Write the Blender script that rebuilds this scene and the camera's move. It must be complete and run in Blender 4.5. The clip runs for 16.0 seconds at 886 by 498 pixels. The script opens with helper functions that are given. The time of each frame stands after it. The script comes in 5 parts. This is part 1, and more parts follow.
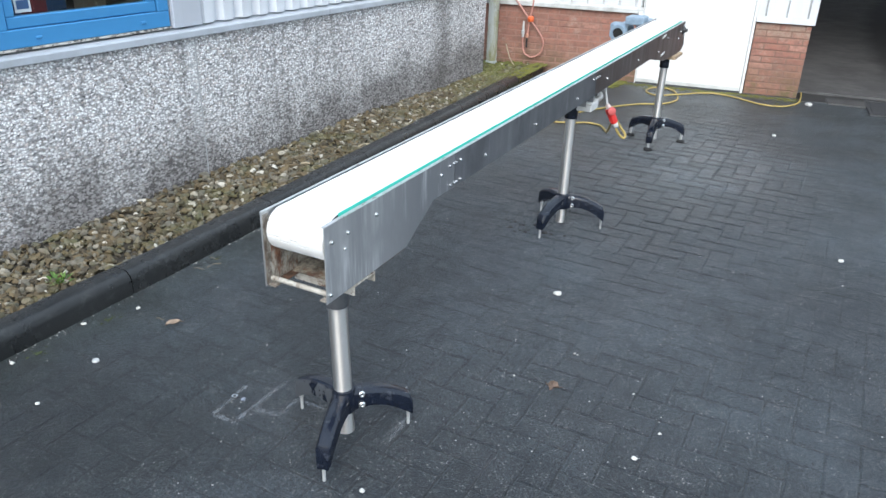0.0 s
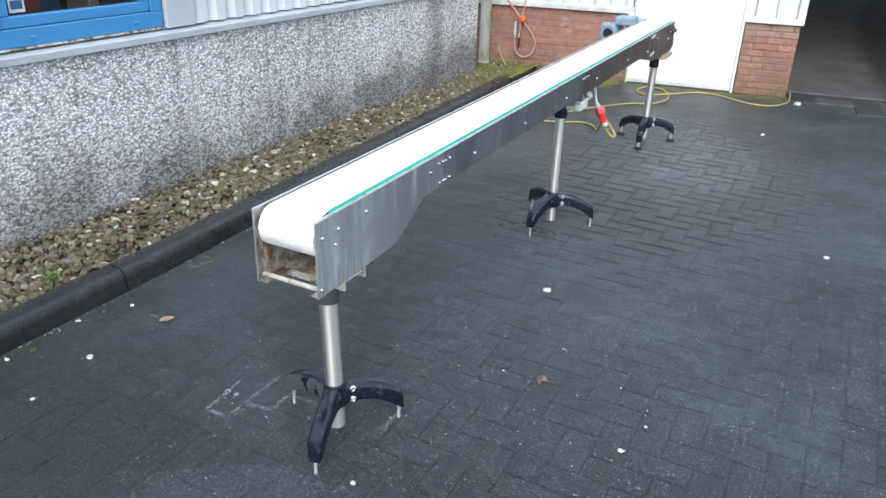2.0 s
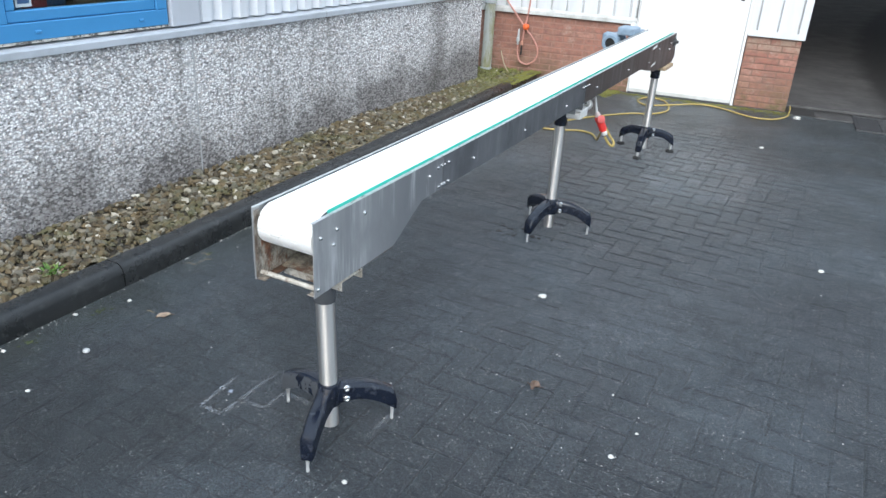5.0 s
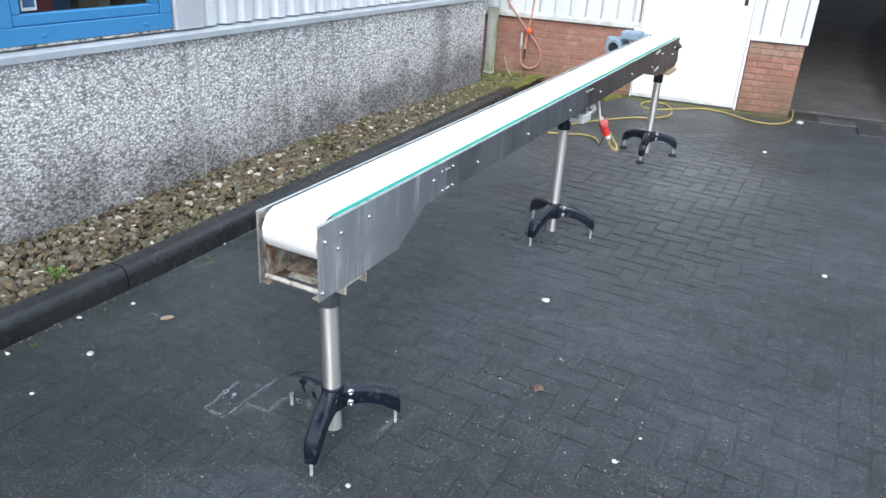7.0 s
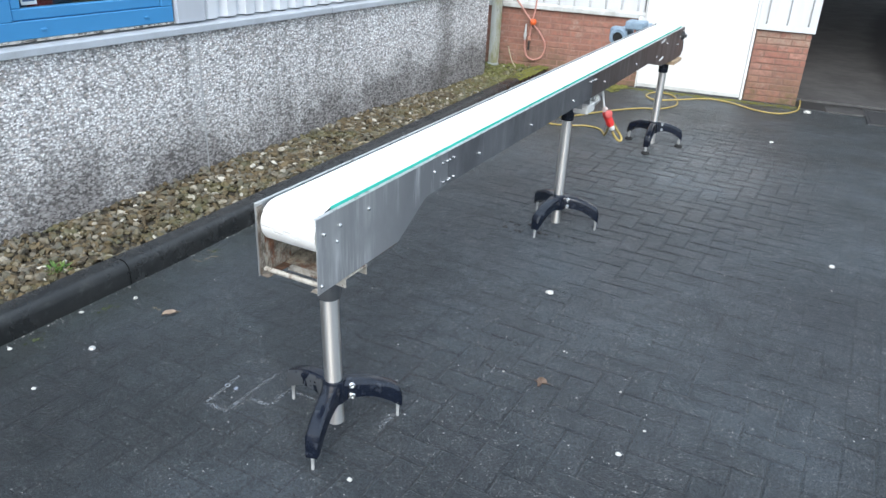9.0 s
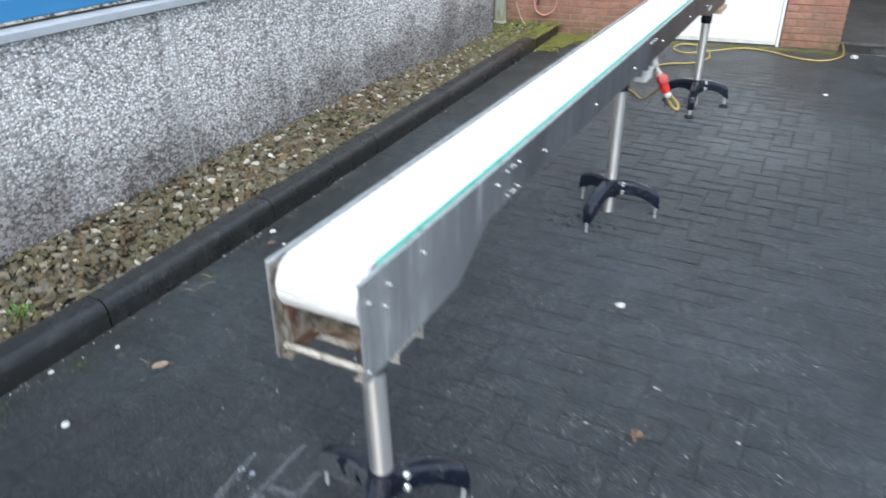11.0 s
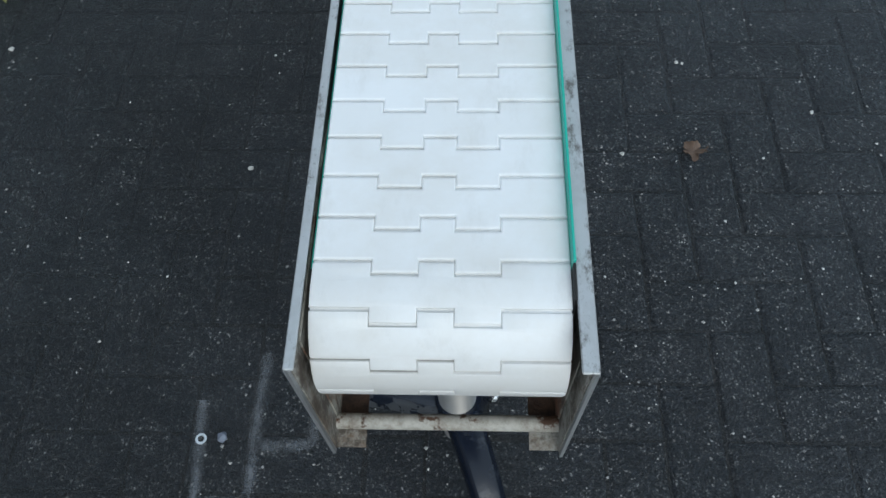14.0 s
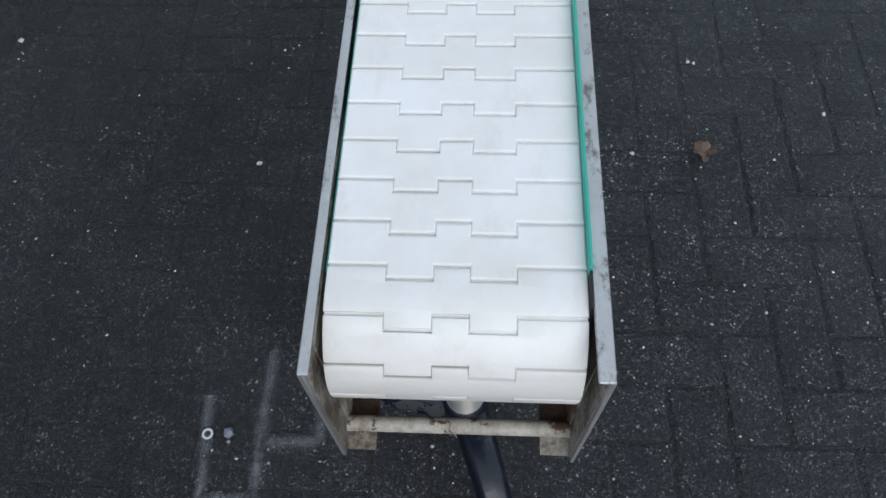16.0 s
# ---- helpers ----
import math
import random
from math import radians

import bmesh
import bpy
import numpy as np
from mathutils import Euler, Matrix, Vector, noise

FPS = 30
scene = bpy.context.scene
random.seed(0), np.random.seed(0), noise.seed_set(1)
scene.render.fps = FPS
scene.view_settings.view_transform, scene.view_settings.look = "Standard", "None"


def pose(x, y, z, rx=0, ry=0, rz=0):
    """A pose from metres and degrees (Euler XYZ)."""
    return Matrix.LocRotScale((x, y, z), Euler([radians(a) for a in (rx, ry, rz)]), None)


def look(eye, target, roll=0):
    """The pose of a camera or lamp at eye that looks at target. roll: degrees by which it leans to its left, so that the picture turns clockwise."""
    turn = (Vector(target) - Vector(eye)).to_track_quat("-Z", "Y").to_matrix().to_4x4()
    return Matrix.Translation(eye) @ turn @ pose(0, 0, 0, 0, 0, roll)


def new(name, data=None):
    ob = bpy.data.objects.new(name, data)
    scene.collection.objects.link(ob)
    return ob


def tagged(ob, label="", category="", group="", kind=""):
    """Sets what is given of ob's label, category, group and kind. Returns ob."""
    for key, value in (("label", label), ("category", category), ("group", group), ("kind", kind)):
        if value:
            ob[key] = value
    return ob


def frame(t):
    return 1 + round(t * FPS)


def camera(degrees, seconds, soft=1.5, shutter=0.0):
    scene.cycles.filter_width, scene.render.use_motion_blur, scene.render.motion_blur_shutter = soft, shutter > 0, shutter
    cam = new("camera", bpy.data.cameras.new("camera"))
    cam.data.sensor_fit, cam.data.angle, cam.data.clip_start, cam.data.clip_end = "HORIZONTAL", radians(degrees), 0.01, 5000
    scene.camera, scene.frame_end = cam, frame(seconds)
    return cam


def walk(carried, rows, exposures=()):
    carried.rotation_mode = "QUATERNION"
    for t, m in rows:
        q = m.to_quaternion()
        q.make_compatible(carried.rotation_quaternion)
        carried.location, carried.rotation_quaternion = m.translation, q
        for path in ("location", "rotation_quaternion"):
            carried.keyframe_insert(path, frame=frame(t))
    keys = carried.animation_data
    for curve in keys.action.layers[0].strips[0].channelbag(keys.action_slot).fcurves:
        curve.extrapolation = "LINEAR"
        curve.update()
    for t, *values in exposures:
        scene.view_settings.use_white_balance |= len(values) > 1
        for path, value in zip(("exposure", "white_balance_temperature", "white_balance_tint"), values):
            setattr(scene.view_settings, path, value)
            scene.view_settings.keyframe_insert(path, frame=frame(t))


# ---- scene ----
cam = camera(60.9, 16.0, 1.5, 0.5)
PATH = [
    (0, (1.223, -1.456, 1.658), (0.384, 0.15, 0.813), 1.8),
    (0.5, (1.23, -1.462, 1.662), (0.398, 0.148, 0.817), 2.1),
    (1, (1.238, -1.47, 1.666), (0.409, 0.142, 0.82), 2.4),
    (1.5, (1.245, -1.477, 1.665), (0.418, 0.135, 0.817), 2.2),
    (2, (1.258, -1.487, 1.667), (0.432, 0.126, 0.822), 1.9),
    (2.5, (1.267, -1.502, 1.669), (0.419, 0.114, 0.85), 2.0),
    (3, (1.276, -1.513, 1.672), (0.434, 0.101, 0.845), 2.6),
    (3.5, (1.275, -1.513, 1.674), (0.437, 0.106, 0.851), 2.9),
    (4, (1.277, -1.508, 1.673), (0.445, 0.112, 0.848), 3.1),
    (6.5, (1.264, -1.503, 1.668), (0.44, 0.114, 0.828), 3.6),
    (7, (1.267, -1.509, 1.673), (0.435, 0.112, 0.848), 3.5),
    (7.5, (1.275, -1.513, 1.671), (0.44, 0.112, 0.858), 3.3),
    (8, (1.281, -1.505, 1.669), (0.445, 0.116, 0.849), 2.9),
    (8.5, (1.281, -1.493, 1.665), (0.438, 0.115, 0.829), 2.8),
    (8.7, (1.279, -1.488, 1.662), (0.434, 0.118, 0.822), 2.9),
    (9.4, (1.272, -1.48, 1.66), (0.43, 0.126, 0.818), 2.9),
    (9.9, (1.254, -1.46, 1.653), (0.416, 0.146, 0.806), 2.7),
    (10.3, (1.19, -1.384, 1.627), (0.365, 0.222, 0.755), 2.3),
    (10.55, (1.11, -1.289, 1.596), (0.302, 0.317, 0.695), 1.9),
    (10.8, (0.97, -1.124, 1.556), (0.199, 0.461, 0.611), 1.2),
    (11, (0.79, -0.987, 1.574), (-0.017, 0.585, 0.636), -0.2),
    (11.2, (0.655, -0.883, 1.581), (-0.151, 0.65, 0.581), 0.1),
    (11.5, (0.468, -0.709, 1.519), (-0.279, 0.738, 0.358), -1.9),
    (11.8, (0.278, -0.489, 1.444), (-0.404, 0.816, 0.094), -8.2),
    (12, (0.185, -0.399, 1.41), (-0.309, 0.815, -0.1), -6.4),
    (12.2, (0.108, -0.319, 1.384), (-0.247, 0.846, -0.202), -5.6),
    (12.5, (0.028, -0.257, 1.368), (-0.123, 0.903, -0.254), -5.4),
    (13, (0.007, -0.197, 1.362), (-0.066, 0.856, -0.336), -3.3),
    (13.5, (0.016, -0.18, 1.353), (-0.055, 0.82, -0.377), -3.4),
    (14, (0.018, -0.178, 1.351), (-0.048, 0.803, -0.391), -2.9),
    (14.5, (0.016, -0.177, 1.35), (-0.058, 0.8, -0.394), -2.9),
    (15, (0.015, -0.176, 1.35), (-0.063, 0.785, -0.403), -3.2),
    (15.5, (0.011, -0.162, 1.356), (-0.066, 0.787, -0.402), -3.1),
    (16, (0.009, -0.169, 1.352), (-0.067, 0.797, -0.397), -2.7),
]
walk(cam, [(t, look(eye, target, roll)) for t, eye, target, roll in PATH],
     exposures=[(0, 1.2, 6150, 8), (8.7, 1.2, 6150, 8), (11.0, 1.14, 6150, 8), (12.0, 0.58, 6150, 8), (13.0, 0.04, 5880, 1), (14.0, -0.05, 5940, 3), (15.0, -0.06, 6100, 5), (16.0, -0.02, 6250, 9)])

# ---- light: a bright overcast sky ----
SUN_EL, SUN_AZ = 42.0, 162.0          # degrees; azimuth clockwise from +y
world = bpy.data.worlds.new("world")
scene.world = world
world.use_nodes = True
wn = world.node_tree.nodes
sky = wn.new("ShaderNodeTexSky")
sky.sky_type = "NISHITA"
sky.sun_disc = False
sky.sun_elevation = radians(SUN_EL)
sky.sun_rotation = radians(SUN_AZ)
sky.air_density, sky.dust_density, sky.ozone_density = 1.0, 4.0, 1.0
wn["Background"].inputs[1].default_value = 0.148
cloud = wn.new("ShaderNodeMix")                 # an even cloud cover over the clear sky
cloud.data_type = "RGBA"
cloud.inputs[0].default_value = 0.75
cloud.inputs[7].default_value = (5.0, 5.7, 6.4, 1)
world.node_tree.links.new(sky.outputs[0], cloud.inputs[6])
world.node_tree.links.new(cloud.outputs[2], wn["Background"].inputs[0])
sun_data = bpy.data.lights.new("sun", "SUN")
sun_data.energy, sun_data.angle, sun_data.color = 0.95, radians(40), (1.0, 0.98, 0.95)
sun = new("sun", sun_data)
sun.matrix_basis = look((8 * math.sin(radians(SUN_AZ)), 8 * math.cos(radians(SUN_AZ)), 8 * math.tan(radians(SUN_EL))), (0, 0, 0))


# ---- material helpers ----
class Mat:
    """A small node-tree builder."""

    def __init__(self, name, rough=0.6, metal=0.0):
        self.m = bpy.data.materials.new(name)
        self.m.use_nodes = True
        self.t = self.m.node_tree
        self.b = self.t.nodes["Principled BSDF"]
        self.b.inputs["Roughness"].default_value = rough
        self.b.inputs["Metallic"].default_value = metal
        self.co = self.t.nodes.new("ShaderNodeTexCoord").outputs["Object"]

    def node(self, kind, **props):
        n = self.t.nodes.new(kind)
        for k, v in props.items():
            if k == "operation":
                n.operation = v
            elif k == "feature":
                n.feature = v
            elif k == "data_type":
                n.data_type = v
            elif k == "blend_type":
                n.blend_type = v
        return n

    def put(self, socket, value):
        if isinstance(value, bpy.types.NodeSocket):
            self.t.links.new(value, socket)
        else:
            socket.default_value = value

    def stretch(self, sx, sy, sz, co=None):
        n = self.node("ShaderNodeMapping")
        self.put(n.inputs["Vector"], co or self.co)
        n.inputs["Scale"].default_value = (sx, sy, sz)
        return n.outputs[0]

    def world(self):
        return self.node("ShaderNodeNewGeometry").outputs["Position"]

    def noise(self, scale, detail=4.0, rough=0.6, co=None):
        n = self.node("ShaderNodeTexNoise")
        self.put(n.inputs["Vector"], co or self.co)
        n.inputs["Scale"].default_value, n.inputs["Detail"].default_value, n.inputs["Roughness"].default_value = scale, detail, rough
        return n.outputs["Fac"]

    def cells(self, scale, co=None, feature="F1"):
        n = self.node("ShaderNodeTexVoronoi", feature=feature)
        self.put(n.inputs["Vector"], co or self.co)
        n.inputs["Scale"].default_value = scale
        return n

    def ramp(self, fac, *stops):
        n = self.node("ShaderNodeValToRGB")
        self.put(n.inputs[0], fac)
        e = n.color_ramp.elements
        while len(e) < len(stops):
            e.new(0.5)
        for el, (p, c) in zip(e, stops):
            el.position = p
            el.color = (c, c, c, 1) if isinstance(c, (int, float)) else (*c, 1)
        return n.outputs[0]

    def mix(self, fac, a, b, blend="MIX"):
        n = self.node("ShaderNodeMix", data_type="RGBA", blend_type=blend)
        self.put(n.inputs[0], fac)
        for s, v in ((n.inputs[6], a), (n.inputs[7], b)):
            self.put(s, v if isinstance(v, bpy.types.NodeSocket) else (*v, 1))
        return n.outputs[2]

    def maths(self, op, a, b=0.0):
        n = self.node("ShaderNodeMath", operation=op)
        self.put(n.inputs[0], a)
        self.put(n.inputs[1], b)
        return n.outputs[0]

    def bump(self, height, strength=0.3, dist=0.01):
        n = self.node("ShaderNodeBump")
        n.inputs["Strength"].default_value, n.inputs["Distance"].default_value = strength, dist
        self.put(n.inputs["Height"], height)
        old = self.b.inputs["Normal"].links
        if old:
            self.t.links.new(old[0].from_socket, n.inputs["Normal"])
        self.t.links.new(n.outputs[0], self.b.inputs["Normal"])
        return self

    def colour(self, value):
        self.put(self.b.inputs["Base Color"], value if isinstance(value, bpy.types.NodeSocket) else (*value, 1))
        return self

    def rough(self, value):
        self.put(self.b.inputs["Roughness"], value)
        return self

    def rnd(self):
        return self.node("ShaderNodeObjectInfo").outputs["Random"]

    def island(self):
        return self.node("ShaderNodeNewGeometry").outputs["Random Per Island"]


def paver_material(name, per_island, joint=False):
    """Dark worn concrete full of light grit; joint: the dirt that fills the gaps between the stones."""
    k = Mat(name)
    p = k.world()
    v = k.island() if per_island else k.rnd()
    base = k.ramp(v, (0, (0.0102, 0.0125, 0.0168)), (0.5, (0.0132, 0.0154, 0.0198)), (1, (0.0176, 0.02, 0.0246)))
    if joint:
        base = k.mix(k.noise(3, 3, 0.6, p), (0.0135, 0.0148, 0.0168), (0.02, 0.0214, 0.0236))
    base = k.mix(k.ramp(k.noise(1.1, 5, 0.6, p), (0.35, 0.0), (0.7, 0.6)), base, (0.0092, 0.011, 0.0142))
    base = k.mix(k.ramp(k.noise(2.3, 6, 0.7, p), (0.46, 0.0), (0.7, 0.7)), base, (0.031, 0.033, 0.039))
    base = k.mix(k.ramp(k.noise(0.9, 6, 0.7, p), (0.58, 0.0), (0.78, 0.35)), base, (0.046, 0.041, 0.032))
    # a dry, dusty area round the last leg
    away = k.node("ShaderNodeVectorMath", operation="DISTANCE")
    k.put(away.inputs[0], p)
    away.inputs[1].default_value = (0.25, 3.95, 0)
    ragged = k.maths("ADD", away.outputs["Value"], k.maths("MULTIPLY", k.noise(1.6, 5, 0.7, p), 1.2))
    near_dust = k.maths("MULTIPLY", ragged, 0.5)
    dusty = k.ramp(near_dust, (0.7, 1.0), (0.98, 0.0)) if joint else k.ramp(near_dust, (0.5, 0.7), (0.95, 0.0))
    base = k.mix(dusty, base, (0.006, 0.0055, 0.005) if joint else k.mix(v, (0.06, 0.06, 0.062), (0.12, 0.118, 0.117)))
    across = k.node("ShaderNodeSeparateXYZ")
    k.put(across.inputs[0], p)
    # Darker left of the conveyor, with a ragged edge, ending further back.
    left_dark = k.ramp(k.maths("ADD", across.outputs["X"], k.maths("MULTIPLY", k.noise(1.4, 6, 0.7, p), 1.2)), (0.1, 1.0), (0.5, 0.0))
    left_dark = k.maths("MULTIPLY", left_dark, k.ramp(k.maths("MULTIPLY", across.outputs["Y"], 0.1), (0.15, 0.75), (0.35, 0.0)))
    base = k.mix(left_dark, base, k.mix(1.0, base, (0.38, 0.36, 0.34), "MULTIPLY"))
    film_shade = k.ramp(k.maths("ADD", k.maths("ADD", across.outputs["X"], 1.5), k.maths("MULTIPLY", k.noise(2.1, 6, 0.75, p), 0.9)), (0.55, 0.85), (0.95, 0.0))
    base = k.mix(film_shade, base, (0.0115, 0.0145, 0.0095))
    # Brown dirt further back; also paints in the weaker sky reflection there.
    grime_dim = k.maths("MULTIPLY", k.ramp(k.maths("MULTIPLY", across.outputs["Y"], 0.1), (0.18, 0.0), (0.5, 0.8)), k.ramp(k.noise(1.9, 6, 0.7, p), (0.36, 0.25), (0.6, 1.0)))
    grime_dim = k.maths("MULTIPLY", grime_dim, k.maths("SUBTRACT", 1.0, dusty))
    base = k.mix(grime_dim, base, (0.02, 0.0175, 0.0125))
    coarse = k.ramp(k.noise(75, 4, 0.75, p), (0.32, 0.4), (0.5, 0.9), (0.7, 2.0))
    fine = k.ramp(k.noise(210, 4, 0.85, p), (0.32, 0.15), (0.5, 0.85), (0.68, 3.2))
    base = k.mix(1.0, k.mix(1.0, base, coarse, "MULTIPLY"), fine, "MULTIPLY")
    patch = k.maths("MULTIPLY", k.ramp(k.noise(9, 6, 0.8, p), (0.38, 0.1), (0.64, 1.0)), k.maths("SUBTRACT", 1.0, k.maths("MULTIPLY", k.maths("MAXIMUM", left_dark, film_shade), 0.45)))
    for scale, lo, tone, near, off in ((180, 0.7, (0.7, 0.695, 0.68), 0.2, 0.42), (105, 0.88, (0.8, 0.785, 0.75), 0.15, 0.33), (290, 0.48, (0.37, 0.37, 0.37), 0.22, 0.52)):
        warped = k.node("ShaderNodeVectorMath", operation="ADD")
        k.put(warped.inputs[0], p)
        wob = k.node("ShaderNodeTexNoise")
        k.put(wob.inputs["Vector"], p)
        wob.inputs["Scale"].default_value = scale * 0.8
        amount = k.node("ShaderNodeVectorMath", operation="SCALE")
        k.put(amount.inputs[0], wob.outputs["Color"])
        amount.inputs["Scale"].default_value = 1.6 / scale
        k.put(warped.inputs[1], amount.outputs[0])
        grit = k.cells(scale, warped.outputs[0])
        tone_of = k.node("ShaderNodeSeparateColor")
        k.put(tone_of.inputs[0], grit.outputs["Color"])
        dot = k.maths("MULTIPLY", k.ramp(tone_of.outputs[0], (lo, 0.0), (1.0, 1.0)), k.ramp(grit.outputs["Distance"], (near, 1.0), (off, 0.0)))
        base = k.mix(k.maths("MULTIPLY", dot, k.maths("MULTIPLY", patch, 0.3) if joint else patch), base, tone)
    if joint:
        base = k.mix(1.0, base, k.ramp(k.noise(5, 4, 0.7, p), (0.35, (0.55, 0.5, 0.46)), (0.65, (0.74, 0.68, 0.63))), "MULTIPLY")
    k.colour(base)
    k.rough(k.ramp(k.noise(1.7, 5, 0.6, p), (0.3, 0.3), (0.7, 0.5)))
    k.b.inputs["Specular IOR Level"].default_value = 0.46
    k.put(k.b.inputs["Sheen Weight"], k.maths("MULTIPLY", k.maths("SUBTRACT", 1.0, k.maths("MULTIPLY", grime_dim, 0.7)), k.maths("MULTIPLY", k.ramp(k.noise(0.8, 6, 0.7, p), (0.32, 0.08), (0.5, 0.17), (0.68, 0.33)), k.maths("SUBTRACT", 1.0, k.maths("MULTIPLY", k.maths("MAXIMUM", film_shade, k.maths("MULTIPLY", left_dark, 0.5)), 0.6)))))
    k.b.inputs["Sheen Roughness"].default_value = 0.4
    k.b.inputs["Sheen Tint"].default_value = (0.68, 0.86, 1.0, 1)
    k.bump(k.noise(130, 5, 0.8, p), 0.5 if joint else 1.0, 0.011)
    k.bump(grit.outputs["Distance"], 0.8, 0.004)
    return k.m


def make_materials():
    M = {}
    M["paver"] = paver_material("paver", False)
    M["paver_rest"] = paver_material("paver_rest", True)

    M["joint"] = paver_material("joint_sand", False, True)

    k = Mat("kerb_concrete", 0.6)
    p = k.world()
    c = k.mix(k.ramp(k.noise(6, 6, 0.7, p), (0.3, 0.0), (0.75, 1.0)), (0.0075, 0.0085, 0.0092), (0.02, 0.0205, 0.0205))
    c = k.mix(k.ramp(k.noise(25, 4, 0.7, p), (0.55, 0.0), (0.75, 0.6)), c, (0.06, 0.062, 0.06))
    k.colour(c).rough(k.ramp(k.noise(9, 4, 0.6, p), (0.3, 0.2), (0.7, 0.42)))
    k.bump(k.noise(160, 4, 0.7, p), 0.4, 0.004)
    M["kerb"] = k.m

    # washed-out gravel concrete of the long wall
    k = Mat("exposed_aggregate", 0.6)
    p = k.co
    warp = k.node("ShaderNodeVectorMath", operation="ADD")
    k.put(warp.inputs[0], p)
    n1 = k.node("ShaderNodeTexNoise")
    n1.inputs["Scale"].default_value = 75
    sc = k.node("ShaderNodeVectorMath", operation="SCALE")
    k.put(sc.inputs[0], n1.outputs["Color"])
    sc.inputs["Scale"].default_value = 0.017
    k.put(warp.inputs[1], sc.outputs[0])
    st = k.cells(80, k.stretch(1, 0.75, 1.25, warp.outputs[0]))
    st.distance = "MANHATTAN"
    tone = k.node("ShaderNodeSeparateColor")
    k.put(tone.inputs[0], st.outputs["Color"])
    pebble = k.ramp(tone.outputs[0], (0.0, (0.03, 0.029, 0.029)), (0.22, (0.37, 0.36, 0.358)), (0.52, (0.77, 0.757, 0.755)), (0.85, (0.95, 0.945, 0.94)), (1.0, (0.95, 0.94, 0.92)))
    warm = k.mix(k.ramp(tone.outputs[1], (0.6, 0.0), (0.95, 0.6)), pebble, (0.42, 0.32, 0.26))
    c = k.mix(k.ramp(st.outputs["Distance"], (0.5, 0.0), (0.85, 0.7)), warm, (0.22, 0.215, 0.215))
    big = k.cells(40, k.stretch(1, 1, 1.6, warp.outputs[0]))
    bt = k.node("ShaderNodeSeparateColor")
    k.put(bt.inputs[0], big.outputs["Color"])
    chip = k.ramp(big.outputs["Distance"], (0.2, 1.0), (0.3, 0.0))
    c = k.mix(k.maths("MULTIPLY", chip, k.ramp(bt.outputs[0], (0.7, 0.0), (0.78, 1.0))), c, (0.92, 0.91, 0.88))
    c = k.mix(k.maths("MULTIPLY", chip, k.ramp(bt.outputs[1], (0.66, 0.0), (0.74, 0.9))), c, (0.09, 0.088, 0.09))
    c = k.mix(1.0, c, k.ramp(k.noise(150, 3, 0.8), (0.3, 0.5), (0.5, 1.1), (0.68, 1.8)), "MULTIPLY")
    where = k.node("ShaderNodeSeparateXYZ")
    k.put(where.inputs[0], p)
    wash = k.ramp(k.maths("ABSOLUTE", k.maths("ADD", where.outputs["Y"], 0.24)), (0.01, 0.3), (0.06, 0.0))
    c = k.mix(k.maths("MULTIPLY", wash, k.ramp(k.noise(9, 5, 0.7), (0.3, 0.4), (0.6, 1.0))), c, (0.7, 0.71, 0.72))
    blot = k.ramp(k.noise(1.6, 6, 0.65, k.stretch(1, 1, 0.6)), (0.4, 0.0), (0.62, 0.8))
    low = k.node("ShaderNodeSeparateXYZ")
    k.put(low.inputs[0], p)
    band = k.ramp(k.maths("ADD", low.outputs["Z"], k.maths("MULTIPLY", k.noise(2.2, 5, 0.7), 0.35)), (0.2, 1.0), (0.72, 0.0))
    far_end = k.ramp(k.maths("MULTIPLY", k.maths("ADD", low.outputs["Y"], 1.0), 0.2), (0.3, 0.0), (0.52, 0.45))
    band = k.maths("MINIMUM", k.maths("ADD", band, k.maths("MULTIPLY", far_end, k.ramp(k.maths("ADD", low.outputs["Z"], k.maths("MULTIPLY", k.noise(2.6, 6, 0.7), 0.7)), (0.55, 1.0), (0.95, 0.0)))), 1.0)
    soot = k.maths("MULTIPLY", k.maths("ADD", blot, k.maths("MULTIPLY", band, 0.5)), k.maths("ADD", band, 0.18))
    c = k.mix(k.maths("MINIMUM", soot, 0.85), c, k.mix(k.ramp(tone.outputs[0], (0.3, 0.0), (1.0, 1.0)), (0.045, 0.04, 0.038), (0.3, 0.28, 0.27)))
    drip = k.ramp(k.noise(5.0, 5, 0.7, k.stretch(1, 2.2, 0.12)), (0.56, 0.0), (0.76, 0.65))
    c = k.mix(drip, c, (0.1, 0.09, 0.078))
    spill = k.maths("ABSOLUTE", k.maths("ADD", k.maths("SUBTRACT", low.outputs["Y"], 2.62), k.maths("MULTIPLY", k.maths("SUBTRACT", k.noise(4, 6, 0.7), 0.5), 0.5)))
    c = k.mix(k.maths("MULTIPLY", k.ramp(spill, (0.02, 0.75), (0.22, 0.0)), k.ramp(tone.outputs[0], (0.3, 1.0), (1.0, 0.6))), c, (0.075, 0.066, 0.06))
    k.colour(c)
    k.bump(k.ramp(st.outputs["Distance"], (0.1, 1.0), (0.9, 0.0)), 0.5, 0.006)
    k.bump(k.noise(260, 3, 0.7), 0.3, 0.003)
    M["aggregate"] = k.m

    k = Mat("smooth_concrete", 0.8)
    c = k.mix(k.noise(12, 6, 0.7), (0.3, 0.3, 0.3), (0.46, 0.46, 0.455))
    k.colour(c).bump(k.noise(120, 4, 0.7), 0.3, 0.003)
    M["concrete"] = k.m

    k = Mat("gravel_stone", 0.75)
    v = k.island()
